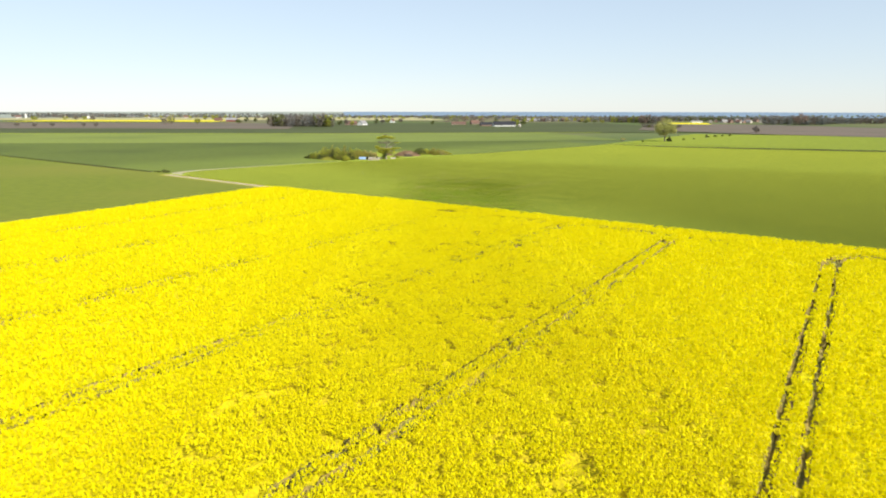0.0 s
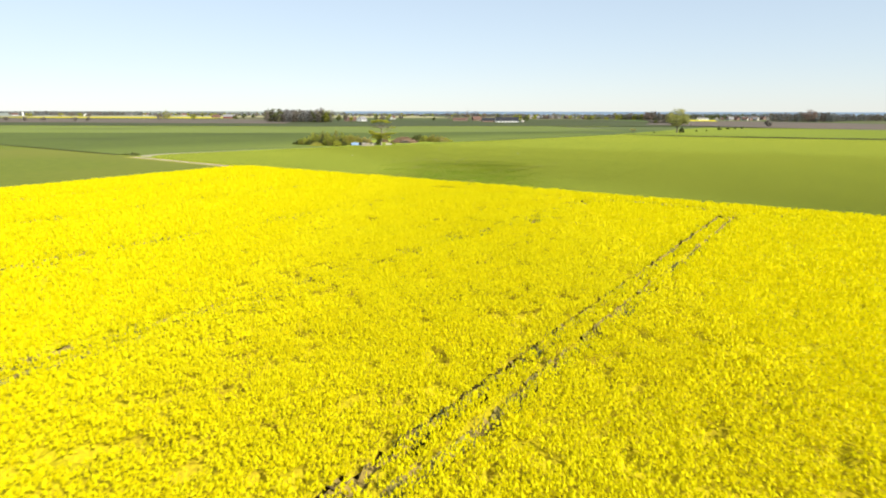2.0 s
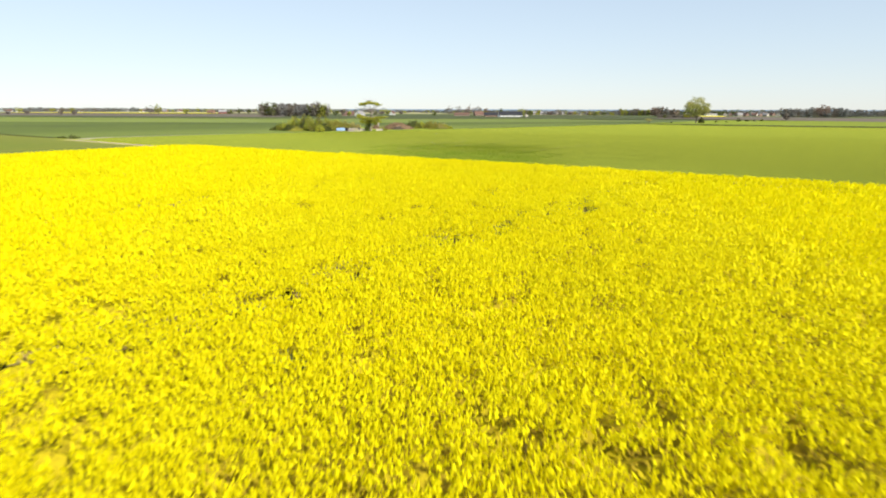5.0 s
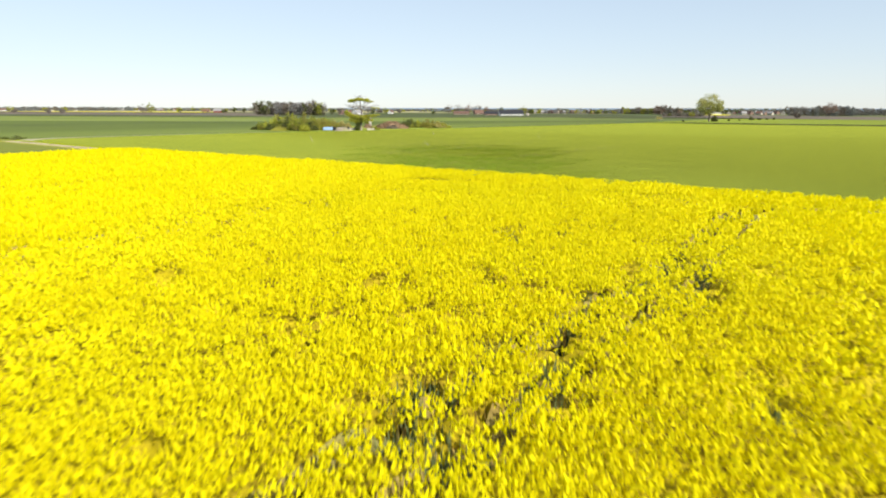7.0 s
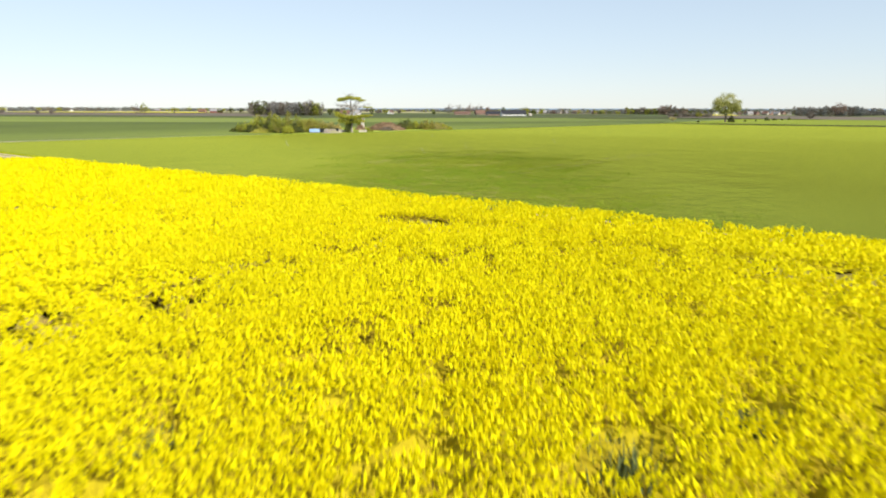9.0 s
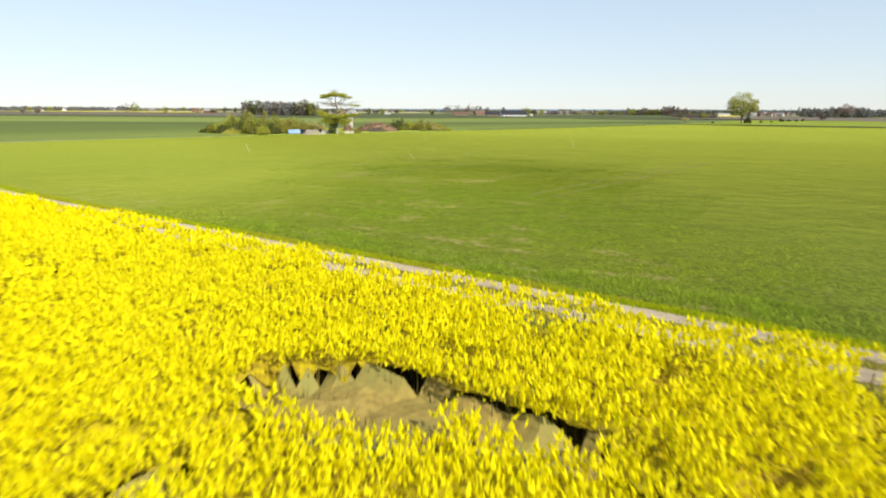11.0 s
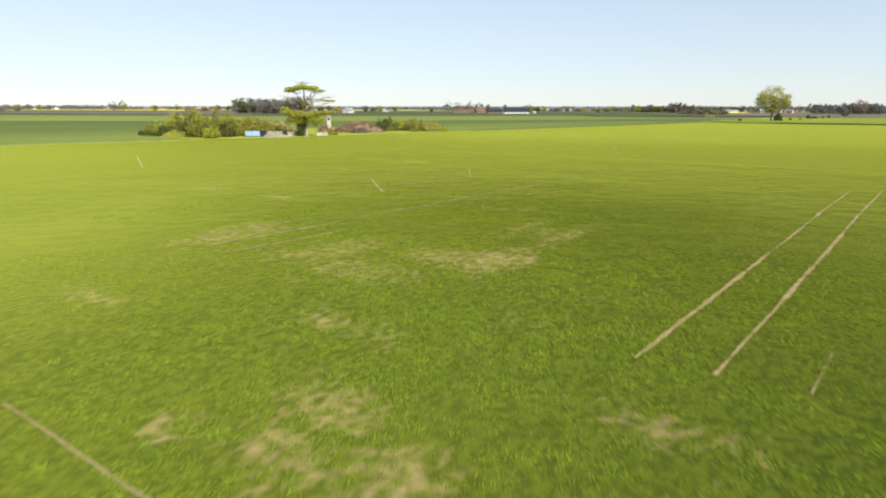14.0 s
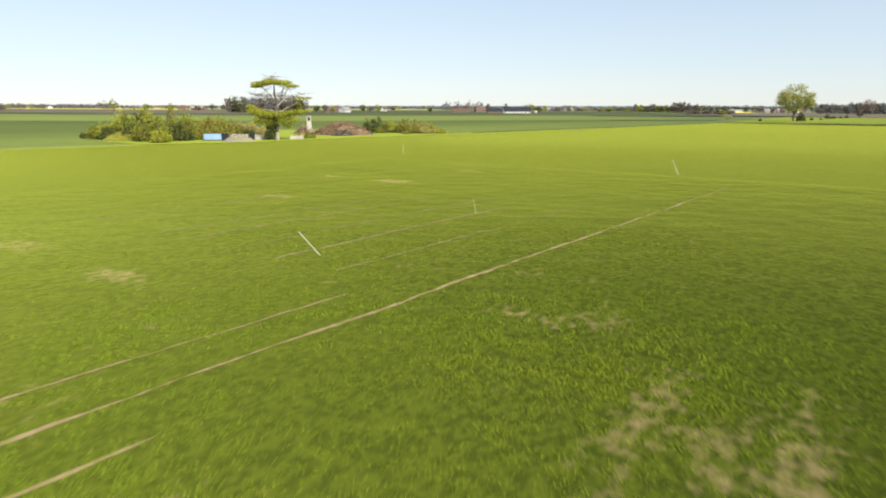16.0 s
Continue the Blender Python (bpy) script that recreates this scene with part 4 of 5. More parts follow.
def bush(x, y, tall, wide, leaf, leaves, size, seed, label, twigs=M_BARK, name="bush"):
    """A many-stemmed shrub: stems from one stool, an uneven crown of many small sprays, and shoots that stick out of it."""
    gen = np.random.default_rng(seed)
    v, f, blobs, core = [], [], [], []
    big = tall > 2
    for i in range(26 if big else 10):
        w = 2 * math.pi * gen.random()
        rr = wide / 2 * math.sqrt(gen.random()) * 1.02
        shape = 1.0 - 0.62 * (rr / (wide / 2)) ** 2
        top = np.array((rr * math.cos(w), rr * math.sin(w), tall * shape * (0.55 + 0.55 * gen.random())))
        if i % 2 == 0:
            tube(v, f, (0.2 * top[0], 0.2 * top[1], -0.1), top * (0.95, 0.95, 1.0), 0.016 * tall, 0.005 * tall, 4)
            shoot = top * (1.04, 1.04, 1.0) + (0.1 * gen.normal(), 0.1 * gen.normal(), 0.10 * tall * gen.random())
            tube(v, f, top * 0.85, shoot, 0.008 * tall, 0.003 * tall, 4)
            blobs.append((*shoot, 0.05 * wide, 0.05 * wide, 0.09 * tall))
        b = wide * (0.06 + 0.09 * gen.random())
        blobs.append((*(top - (0, 0, 0.4 * b)), b, b, b * (0.5 + 0.4 * gen.random())))
        blobs.append((top[0] * 1.02, top[1] * 1.02, top[2] * 0.5, b * 1.25, b * 1.25, top[2] * 0.42))
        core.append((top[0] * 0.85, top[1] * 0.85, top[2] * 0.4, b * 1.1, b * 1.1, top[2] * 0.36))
    root = tagged(new(name), label, "bush", "bushes on the overgrown plot")
    root.location = (x, y, float(lie(x, y)))
    part("stems", lists("stems", v, f, twigs), root)
    part("crown", triangles("crown", leaf_cloud(blobs, leaves, size, gen), leaf), root)
    # dark leaves added low inside stand in for the bush's own shade
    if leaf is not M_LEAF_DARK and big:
        part("shade_foliage", triangles("shade_foliage", leaf_cloud(core, leaves // 4, size, gen), M_LEAF_DARK), root, "dark leaves standing in for shade low in the bush")
    return root


def plot(ahead, side):
    """A place on the overgrown plot, from the end of the flight."""
    return np.array((-97.7, 151.2)) + AHEAD * ahead + RIGHT * side


# the lone tree in the far fields, and the shrub at its foot
broad_tree("lone_tree", -127.8, 495.0, 18.4, 16.8, M_LEAF_SPRING, M_BARK, 11500, 0.27, 12, "large lone broadleaf tree coming into pale leaf", trunk=0.2, low=0.19)
bush(-124.9, 496.6, 4.2, 3.6, M_LEAF_DARK, 900, 0.3, 31, "dark evergreen shrub at the lone tree's foot")
for i, (px_, py_, h_, w_) in enumerate([(-122.7, 535.2, 1.8, 2.0), (-119.6, 558.6, 1.5, 1.8), (-118.6, 606.0, 4.2, 4.0), (-116.8, 635.3, 2.4, 3.4), (-113.5, 650.0, 2.0, 2.6), (-110.6, 673.9, 2.6, 2.4), (-140.2, 479.5, 1.6, 1.4)]):
    bush(px_, py_, h_, w_, M_LEAF_DARK, 320, 0.28, 40 + i, "small dark shrub on the field boundary")
broad_tree("small_tree", -153.0, 472.0, 3.6, 6.0, M_STRAW, M_BARK, 220, 0.25, 47, "small spreading tree with bare twigs by the field edge", depth=3, trunk=0.2, low=0.25)
bush(-222.5, 132.5, 0.8, 6.0, M_LEAF_DARK, 500, 0.2, 52, "low dark bramble beside the track's bend")


# the flat-topped tree on the overgrown plot
def layered_tree(x, y):
    """A tree of stacked flat pads of foliage on a pale forked trunk, leafy low down, open above."""
    gen = np.random.default_rng(17)
    v, f = [], []
    way = [(0, 0, -0.2), (-0.1, 0, 1.6), (0.25, 0.1, 3.4), (0.05, 0.1, 5.2), (0.35, 0, 6.8), (-0.15, 0.2, 8.4), (-0.1, 0.1, 10.2)]
    rad = [0.42, 0.36, 0.33, 0.30, 0.25, 0.19, 0.11]
    dv, df = [], []
    for i in range(6):
        tube(*((v, f) if i < 3 else (dv, df)), way[i], way[i + 1], rad[i], rad[i + 1], 8)
    limbs = [((0.05, 0.1, 5.0), (2.6, 0.4, 6.3), (4.6, 0.6, 7.4), 0.13), ((0.2, 0, 6.2), (1.6, -0.4, 7.6), (2.6, -0.3, 9.9), 0.11), ((-0.1, 0.1, 7.6), (-1.7, 0.3, 9.2), (-2.9, 0.2, 10.4), 0.10), ((0.2, 0.1, 7.0), (1.0, 1.2, 8.8), (1.4, 2.0, 10.5), 0.09),
             ((-0.1, 0, 8.0), (-2.4, 0.8, 8.3), (-5.0, 1.0, 8.6), 0.06), ((0.1, 0, 5.4), (-1.9, -0.6, 5.8), (-4.4, -0.8, 6.0), 0.09), ((0.2, 0, 3.4), (2.4, -0.8, 4.6), (4.8, -0.7, 5.5), 0.11), ((0.1, 0, 3.0), (-1.9, -0.7, 4.1), (-4.2, -0.8, 4.9), 0.11),
             ((0.3, 0, 6.6), (2.2, 1.0, 7.7), (5.6, 1.2, 8.8), 0.05), ((-0.1, 0.1, 9.6), (-0.3, 0, 11.0), (-0.55, 0, 12.0), 0.04)]
    for a, b, c, r in limbs:
        tube(v, f, a, b, 1.35 * r, r, 6)
        tube(v, f, b, c, r, r * 0.45, 5)
        for _ in range(20):
            p = np.array(b) + (np.array(c) - b) * gen.random()
            tube(dv, df, p, p + gen.normal(size=3) * (1.0, 0.8, 0.3) + (0.1, 0, 0.25), 0.035, 0.012, 4)
    for _ in range(130):
        p = np.array((4.4 * gen.uniform(-1, 0.9), 0.8 * gen.normal(), 7.6 + 1.0 * gen.random()))
        tube(dv, df, p, p + gen.normal(size=3) * (1.0, 0.6, 0.25) + (0, 0, 0.2), 0.03, 0.012, 4)
    top = [(-2.6, 0.2, 10.5, 2.0, 1.8, 0.55), (-0.6, 0, 10.9, 1.8, 2.0, 0.65), (1.6, 0.2, 10.7, 1.9, 2.0, 0.55), (3.2, 0, 10.1, 1.6, 1.4, 0.35), (-3.6, 0.1, 10.0, 1.1, 1.0, 0.3), (5.6, 0.8, 7.9, 1.5, 1.2, 0.22), (4.4, 0.6, 8.0, 0.9, 0.9, 0.2)]
    mid = [(-4.0, -0.8, 5.6, 1.6, 1.4, 0.75), (-2.2, -0.8, 5.0, 2.0, 1.6, 0.8), (0.0, -1.0, 4.8, 2.1, 1.6, 0.8), (2.2, -0.8, 4.9, 2.0, 1.6, 0.8), (4.4, -0.7, 5.3, 1.9, 1.3, 0.5), (6.0, -0.4, 5.5, 1.2, 0.9, 0.22), (-4.6, -0.7, 6.3, 1.0, 0.9, 0.4),
           (-3.2, -0.8, 3.8, 1.4, 1.0, 0.8), (-1.4, -0.9, 3.4, 1.6, 1.2, 0.9), (1.4, -0.9, 3.6, 1.6, 1.2, 0.8), (3.4, -0.6, 3.7, 1.2, 1.0, 0.6), (2.3, -0.6, 2.8, 0.9, 0.8, 0.5)]
    ivy = [(-0.9, -0.3, 2.6, 1.2, 1.0, 1.6), (-1.2, -0.3, 1.0, 1.25, 0.9, 1.2), (-0.6, -0.3, 3.8, 1.3, 1.0, 1.0)]
    root = tagged(new("layered_tree"), "flat-topped pine-like tree with lime-green pads and pale bare limbs", "tree")
    root.matrix_world = pose(x, y, 0, 0, 0, TURN)
    part("trunk", lists("trunk", v, f, M_PALEBARK, True), root, "pale forked trunk and bare limbs")
    part("upper_trunk", lists("upper_trunk", dv, df, M_BARK, True), root, "dark upper trunk and bare twigs")
    part("crown", triangles("crown", leaf_cloud(top, 6000, 0.12, gen, 0.4), M_LEAF_LIME), root, "flat pads of lime-green foliage")
    part("lower_foliage", triangles("lower_foliage", leaf_cloud(mid, 9000, 0.125, gen, 0.3), M_LEAF_LIME), root, "dense lime-green lower foliage")
    part("ivy", triangles("ivy", leaf_cloud(ivy, 2600, 0.15, gen), M_LEAF_DARK), root, "dark ivy round the trunk")
    return root


layered_tree(-191.2, 230.7)

sheet("plot_grass", [(-229, 216), (-214, 208), (-197, 208), (-188, 224), (-184, 246), (-178, 262), (-186, 282), (-206, 288), (-226, 272), (-236, 240)], 0.08, M_MARGIN, "rough yellow-green grass of the overgrown plot", "grass")
SHRUBS = [(124, -70.6, 1.3, 4.2, M_LEAF_DARK), (122, -67.0, 2.4, 4.6, M_LEAF_MID), (121, -64.0, 3.4, 4.8, M_LEAF_LIME), (120, -60.6, 4.1, 5.6, M_LEAF_MID), (122, -58.4, 4.4, 4.4, M_LEAF_BUD), (118, -63.0, 2.0, 4.0, M_LEAF_DARK),
          (116, -56.4, 3.6, 5.2, M_LEAF_DARK), (113, -53.4, 3.6, 4.8, M_LEAF_MID), (108.5, -50.2, 1.8, 2.8, M_LEAF_LIME), (119, -52.2, 4.0, 5.2, M_LEAF_BUD), (118, -49.4, 3.4, 4.6, M_LEAF_MID), (114.5, -49.4, 2.0, 3.4, M_LEAF_DARK), (115.5, -55.0, 4.1, 3.4, M_LEAF_LIME),
          (121, -47.0, 3.2, 5.0, M_LEAF_BUD), (126, -45.2, 2.9, 6.0, M_LEAF_BUD), (130, -48.5, 3.2, 6.0, M_LEAF_MID), (132, -42.0, 2.3, 6.5, M_STRAW),
          (150, -16.6, 2.8, 4.4, M_LEAF_DARK), (152, -11.8, 2.4, 7.0, M_LEAF_MID), (150, -9.2, 2.1, 4.2, M_LEAF_BUD), (151, -6.0, 1.9, 6.0, M_LEAF_BUD), (149, -3.0, 1.2, 4.6, M_LEAF_LIME), (154, -14.0, 2.1, 4.0, M_LEAF_LIME), (124, -27.5, 1.0, 2.4, M_LEAF_MID), (146, -6.5, 1.2, 4.0, M_LEAF_BUD), (149, -4.6, 1.7, 5.0, M_STRAW)]
for i, (ah, si, h_, w_, m_) in enumerate(SHRUBS):
    q_ = plot(ah, si)
    kind_ = {M_LEAF_MID: "mid-green leafy bush on the overgrown plot", M_LEAF_BUD: "golden-green budding bush on the overgrown plot", M_LEAF_LIME: "lime-green young bush on the overgrown plot", M_LEAF_DARK: "dark green dense bush on the overgrown plot", M_STRAW: "straw-coloured tall growth on the overgrown plot"}[m_]
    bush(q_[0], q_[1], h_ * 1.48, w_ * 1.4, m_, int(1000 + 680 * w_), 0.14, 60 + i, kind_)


# ---- junk on the plot ----
def tarp_stack():
    """A long low stack under a blue tarpaulin that sags and reaches almost to the ground."""
    gen = np.random.default_rng(23)
    xs, prof = np.linspace(-1.8, 1.8, 21), [(-1.0, 0.05), (-0.95, 0.85), (-0.6, 1.15), (0.0, 1.25), (0.6, 1.1), (0.95, 0.7), (1.0, 0.05)]
    v = [(a, b + 0.02 * gen.normal(), c * (1 - 0.03 * abs(a)) + 0.018 * gen.normal() * (c > 0.3)) for a in xs for b, c in prof]
    k = len(prof)
    f = [[i * k + j, (i + 1) * k + j, (i + 1) * k + j + 1, i * k + j + 1] for i in range(20) for j in range(k - 1)]
    f += [list(range(k)), [20 * k + j for j in reversed(range(k))]]
    root = tagged(new("tarpaulin_stack"), "low stack covered with a pale blue tarpaulin on the plot", "stack")
    part("tarpaulin", lists("tarpaulin", v, f, M_BLUE, True), root)
    v, f = [], []
    tube(v, f, (-1.8, -1.02, 0.12), (1.8, -1.04, 0.1), 0.07, 0.07, 6)
    part("weight", lists("weight", v, f, M_BARK), root, "log holding the tarpaulin down")
    q = plot(116, -43.2)
    root.matrix_world = pose(q[0], q[1], 0.08, 0, 0, TURN + 6)


tarp_stack()


def low_wall(ah, si, long, tall, turn, seed):
    """A stub of ruined wall with a broken top."""
    gen = np.random.default_rng(seed)
    n = 13
    xs = np.linspace(-long / 2, long / 2, n)
    top = tall * (0.72 + 0.38 * gen.random(n))
    v = []
    for a, h in zip(xs, top):
        v += [(a, -0.17, 0), (a, 0.17, 0), (a, 0.15, h), (a, -0.15, h)]
    f = [[4 * i + j, 4 * i + 4 + j, 4 * i + 4 + (j + 1) % 4, 4 * i + (j + 1) % 4] for i in range(n - 1) for j in range(4)]
    f += [[0, 1, 2, 3], [4 * n - 1, 4 * n - 2, 4 * n - 3, 4 * n - 4]]
    ob = new("ruined_wall", lists("ruined_wall", v, f, M_CREAM))
    q = plot(ah, si)
    ob.matrix_world = pose(q[0], q[1], 0.08, 0, 0, TURN + turn)
    return tagged(ob, "stub of pale rendered wall, broken along the top", "wall", "ruined walls on the plot")


low_wall(117, -38.8, 3.4, 1.25, -4, 3)
low_wall(119, -35.0, 3.0, 1.0, 3, 4)
low_wall(121, -28.8, 2.6, 0.75, 8, 5)


def crate(ah, si, w, d, h, mat, label):
    """A boxy bin with a rim and a lid."""
    v, f = [], []
    box(v, f, -w / 2, -d / 2, 0, w / 2, d / 2, h)
    root = tagged(new("old_bin"), label, "bin")
    part("body", lists("body", v, f, mat), root)
    v, f = [], []
    box(v, f, -w / 2 - 0.04, -d / 2 - 0.04, h + 0.002, w / 2 + 0.04, d / 2 + 0.04, h + 0.08)
    part("lid", lists("lid", v, f, M_ROOF_DARK), root)
    q = plot(ah, si)
    root.matrix_world = pose(q[0], q[1], 0.08, 0, 0, TURN)


crate(115.5, -41.0, 1.0, 0.9, 1.25, M_ROOF_DARK, "black bin beside the tarpaulin")
crate(117.5, -36.4, 0.6, 0.6, 1.2, M_ROOF_DARK, "dark upright bin between the ruined walls")


def heap(name, ah, si, wide, deep, tall, mat, label, category, seed, sticks=0, stick_mat=None):
    """A rough mound, with loose sticks on it where it is brushwood."""
    gen = np.random.default_rng(seed)
    rings, seg = 9, 28
    v = [(0, 0, tall)]
    for i in range(1, rings + 1):
        r = i / rings
        for j in range(seg):
            w = 2 * math.pi * j / seg
            lump = 1 + 0.16 * gen.normal()
            v.append((wide / 2 * r * math.cos(w) * (1 + 0.05 * gen.normal()), deep / 2 * r * math.sin(w), max(-0.05, tall * (1 - r**1.5) * lump - (0.06 if i == rings else 0))))
    f = [[0, 1 + j, 1 + (j + 1) % seg] for j in range(seg)]
    f += [[1 + (i - 1) * seg + j, 1 + i * seg + j, 1 + i * seg + (j + 1) % seg, 1 + (i - 1) * seg + (j + 1) % seg] for i in range(1, rings) for j in range(seg)]
    root = tagged(new(name), label, category)
    part("mound", lists("mound", v, f, mat), root)
    if sticks:
        v, f = [], []
        for _ in range(sticks):
            r, w = math.sqrt(gen.random()), 2 * math.pi * gen.random()
            c = np.array((wide / 2 * r * math.cos(w), deep / 2 * r * math.sin(w), tall * (1 - r**1.5) + 0.1 * gen.normal()))
            d = gen.normal(size=3) * (1, 1, 0.45)
            d *= (0.5 + 0.9 * gen.random()) / np.linalg.norm(d)
            tube(v, f, c - d, c + d, 0.045, 0.02, 4)
        part("branch_tangle", lists("branch_tangle", v, f, stick_mat), root, "tangle of cut reddish branches")
    q = plot(ah, si)
    root.matrix_world = pose(q[0], q[1], 0.06, 0, 0, TURN)


heap("brush_pile", 140, -23.0, 14.0, 7.0, 2.5, M_BRUSH, "long pile of cut reddish-brown brushwood", "brush pile", 71, 1100, M_BRUSH)
heap("brush_pile", 143, -32.6, 3.2, 2.4, 1.6, M_BRUSH, "small pile of reddish brushwood beside the tower", "brush pile", 72, 160, M_BRUSH)
heap("gravel_heap", 112.5, -37.4, 6.4, 3.0, 1.15, M_RUBBLE, "low wide heap of brownish-grey gravel before the wall", "gravel heap", 73)
heap("branch_pile", 135.5, -22.4, 3.6, 2.0, 1.1, M_TWIG_RED, "dark pile of branches before the brushwood", "branch pile", 74, 180, M_TWIG)
heap("grass_bank", 113.5, -59.6, 7.5, 3.2, 1.5, M_VERGE, "grassy spoil bank between the bushes", "bank", 75)


def tower(ah, si):
    """A narrow rendered tower with a stepped foot, an opening near the top and a flat cap."""
    root = tagged(new("old_tower"), "narrow weathered rendered tower with a dark opening", "tower")
    v, f = [], []
    box(v, f, -0.75, -0.75, 0, 0.75, 0.75, 0.5)
    part("foot", lists("foot", v, f, M_CREAM), root)
    v = [(-0.62, -0.62, 0.5), (0.62, -0.62, 0.5), (0.62, 0.62, 0.5), (-0.62, 0.62, 0.5), (-0.5, -0.5, 3.9), (0.5, -0.5, 3.9), (0.5, 0.5, 3.9), (-0.5, 0.5, 3.9)]
    part("shaft", lists("shaft", v, [(0, 1, 5, 4), (1, 2, 6, 5), (2, 3, 7, 6), (3, 0, 4, 7), (4, 5, 6, 7)], M_CREAM), root)
    v, f = [], []
    box(v, f, -0.62, -0.62, 3.9, 0.62, 0.62, 4.1)
    part("cap", lists("cap", v, f, M_CREAM), root)
    v, f = [], []
    box(v, f, -0.3, -0.56, 2.9, 0.3, -0.5, 3.6)
    part("opening", lists("opening", v, f, M_GLASS), root, "dark opening near the top")
    q = plot(150, -32.6)
    root.matrix_world = pose(q[0], q[1], 0.06, 0, 0, TURN + 14)


tower(150, -32.6)


# ---- buildings ----
def far(side, ahead):
    """A place far off: metres ahead, and the side as a share of them."""
    return np.array((-42.0, 66.0)) + AHEAD * ahead + RIGHT * side * ahead


def house(name, side, ahead, long, deep, wall_h, roof_h, wall_m, roof_m, label, turn=0.0, windows=4, door=True, chimney=True):
    """A gabled building: walls with gables, an overhanging roof of two slabs, windows, door and chimney."""
    root = tagged(new(name), label, "building")
    a, b = long / 2, deep / 2
    v = [(-a, -b, 0), (a, -b, 0), (a, b, 0), (-a, b, 0), (-a, -b, wall_h), (a, -b, wall_h), (a, b, wall_h), (-a, b, wall_h), (-a, 0, wall_h + roof_h), (a, 0, wall_h + roof_h)]
    part("wall", lists("wall", v, [(0, 1, 5, 4), (2, 3, 7, 6), (1, 2, 6, 9, 5), (3, 0, 4, 8, 7)], wall_m), root)
    o, t = 0.5, 0.25
    for s_ in (-1, 1):
        e_y, e_z = s_ * (b + o), wall_h - o * roof_h / b
        vv = [(-a - o, e_y, e_z), (a + o, e_y, e_z), (a + o, 0, wall_h + roof_h), (-a - o, 0, wall_h + roof_h)]
        vv += [(p, q, r + t) for p, q, r in vv]
        part("roof_slope", lists("roof_slope", vv, [(0, 3, 2, 1), (4, 5, 6, 7), (0, 1, 5, 4), (1, 2, 6, 5), (2, 3, 7, 6), (3, 0, 4, 7)], roof_m), root)
    slots = np.linspace(-a + 1.6, a - 1.6, windows + (1 if door else 0)) if windows else []
    for i, c in enumerate(slots):
        is_door = door and i == len(slots) // 2
        w, z0, z1 = (0.5, 0.0, 2.0) if is_door else (0.6, 0.9, min(2.2, wall_h - 0.2))
        v, f = [], []
        box(v, f, c - w, -b - 0.05, z0, c + w, -b + 0.05, z1)
        if is_door:
            part("door", lists("door", v, f, M_BARK), root, "dark wooden door")
            continue
        fv, ff = [], []
        box(fv, ff, c - w - 0.09, -b - 0.04, z0 - 0.09, c + w + 0.09, -b + 0.04, z1 + 0.09)
        frame_ = part("window", lists("window", fv, ff, M_CREAM), root)
        part("pane", lists("pane", v, f, M_GLASS), frame_, "dark glass pane")
    if chimney:
        v, f = [], []
        box(v, f, -0.4 + a * 0.3, -0.4, wall_h + roof_h * 0.7, 0.4 + a * 0.3, 0.4, wall_h + roof_h + 1.0)
        part("chimney", lists("chimney", v, f, M_BRICK), root)
    q = far(side, ahead)
    root.matrix_world = pose(q[0], q[1], float(lie(*q)) + 0.05, 0, 0, TURN + turn)
    return root


house("farm_building", 0.437, 1300, 24, 10, 3.2, 2.6, M_WHITE, M_ROOF_GREY, "long white farm building far off", 2, 5, True, False)
house("barn", 0.108, 935, 36, 15, 3.0, 5.2, M_WHITE, M_ROOF_DARK, "long low barn with white walls and a dark roof", 4, 6, True, False)
house("barn", 0.076, 960, 20, 12, 2.8, 3.6, M_BRICK, M_ROOF_DARK, "dark-roofed barn wing of brick", 4, 2, True, False)
house("farmhouse", -0.140, 1000, 16, 10, 3.4, 4.8, M_WHITE, M_ROOF_GREY, "white farmhouse with a pale roof", 62, 3)
house("farm_building", -0.160, 1010, 20, 9, 3.2, 4.0, M_BRICK, M_ROOF_TILE, "brown brick farm wing beside the white house", 10, 3, True, False)
house("farm_building", -0.362, 1250, 22, 11, 3.6, 4.2, M_RED, M_ROOF_GREY, "red wooden barn with a grey roof", 6, 5, True, False)
house("farm_building", -0.384, 1270, 15, 9, 3.4, 3.8, M_BRICK, M_ROOF_TILE, "brick farm building with a tiled roof", -8, 4)
house("shed", 0.028, 1050, 26, 10, 3.4, 2.2, M_BRICK, M_ROOF_TILE, "brown farm shed with a low tiled roof", 3, 7, False, False)
house("house", 0.056, 1080, 16, 9, 3.4, 4.2, M_BRICK, M_ROOF_TILE, "brick house with a tiled roof", 20, 4)
house("house", -0.086, 1250, 13, 8, 3.2, 4.2, M_WHITE, M_ROOF_TILE, "small white house among trees", 70, 3)
gen = np.random.default_rng(29)
for i in range(9):
    si = 0.150 + 0.0115 * i + 0.002 * gen.normal()
    house("house", si, 1380 + 130 * gen.random(), 11 + 4 * gen.random(), 8, 3.2, 4.0, [M_CREAM, M_CREAM, M_BRICK][i % 3], [M_ROOF_GREY, M_ROOF_GREY, M_ROOF_TILE][i % 3], "village house with a pitched roof", 60 * gen.normal(), 3)
for i in range(12):
    si = 0.462 + 0.0075 * i + 0.002 * gen.normal()
    house("house", si, 1320 + 160 * gen.random(), 11 + 4 * gen.random(), 8, 3.4, 4.2, [M_CREAM, M_BRICK, M_CREAM][i % 3], [M_ROOF_TILE, M_ROOF_GREY][i % 2], "pale village house with a pitched roof", 60 * gen.normal(), 3)
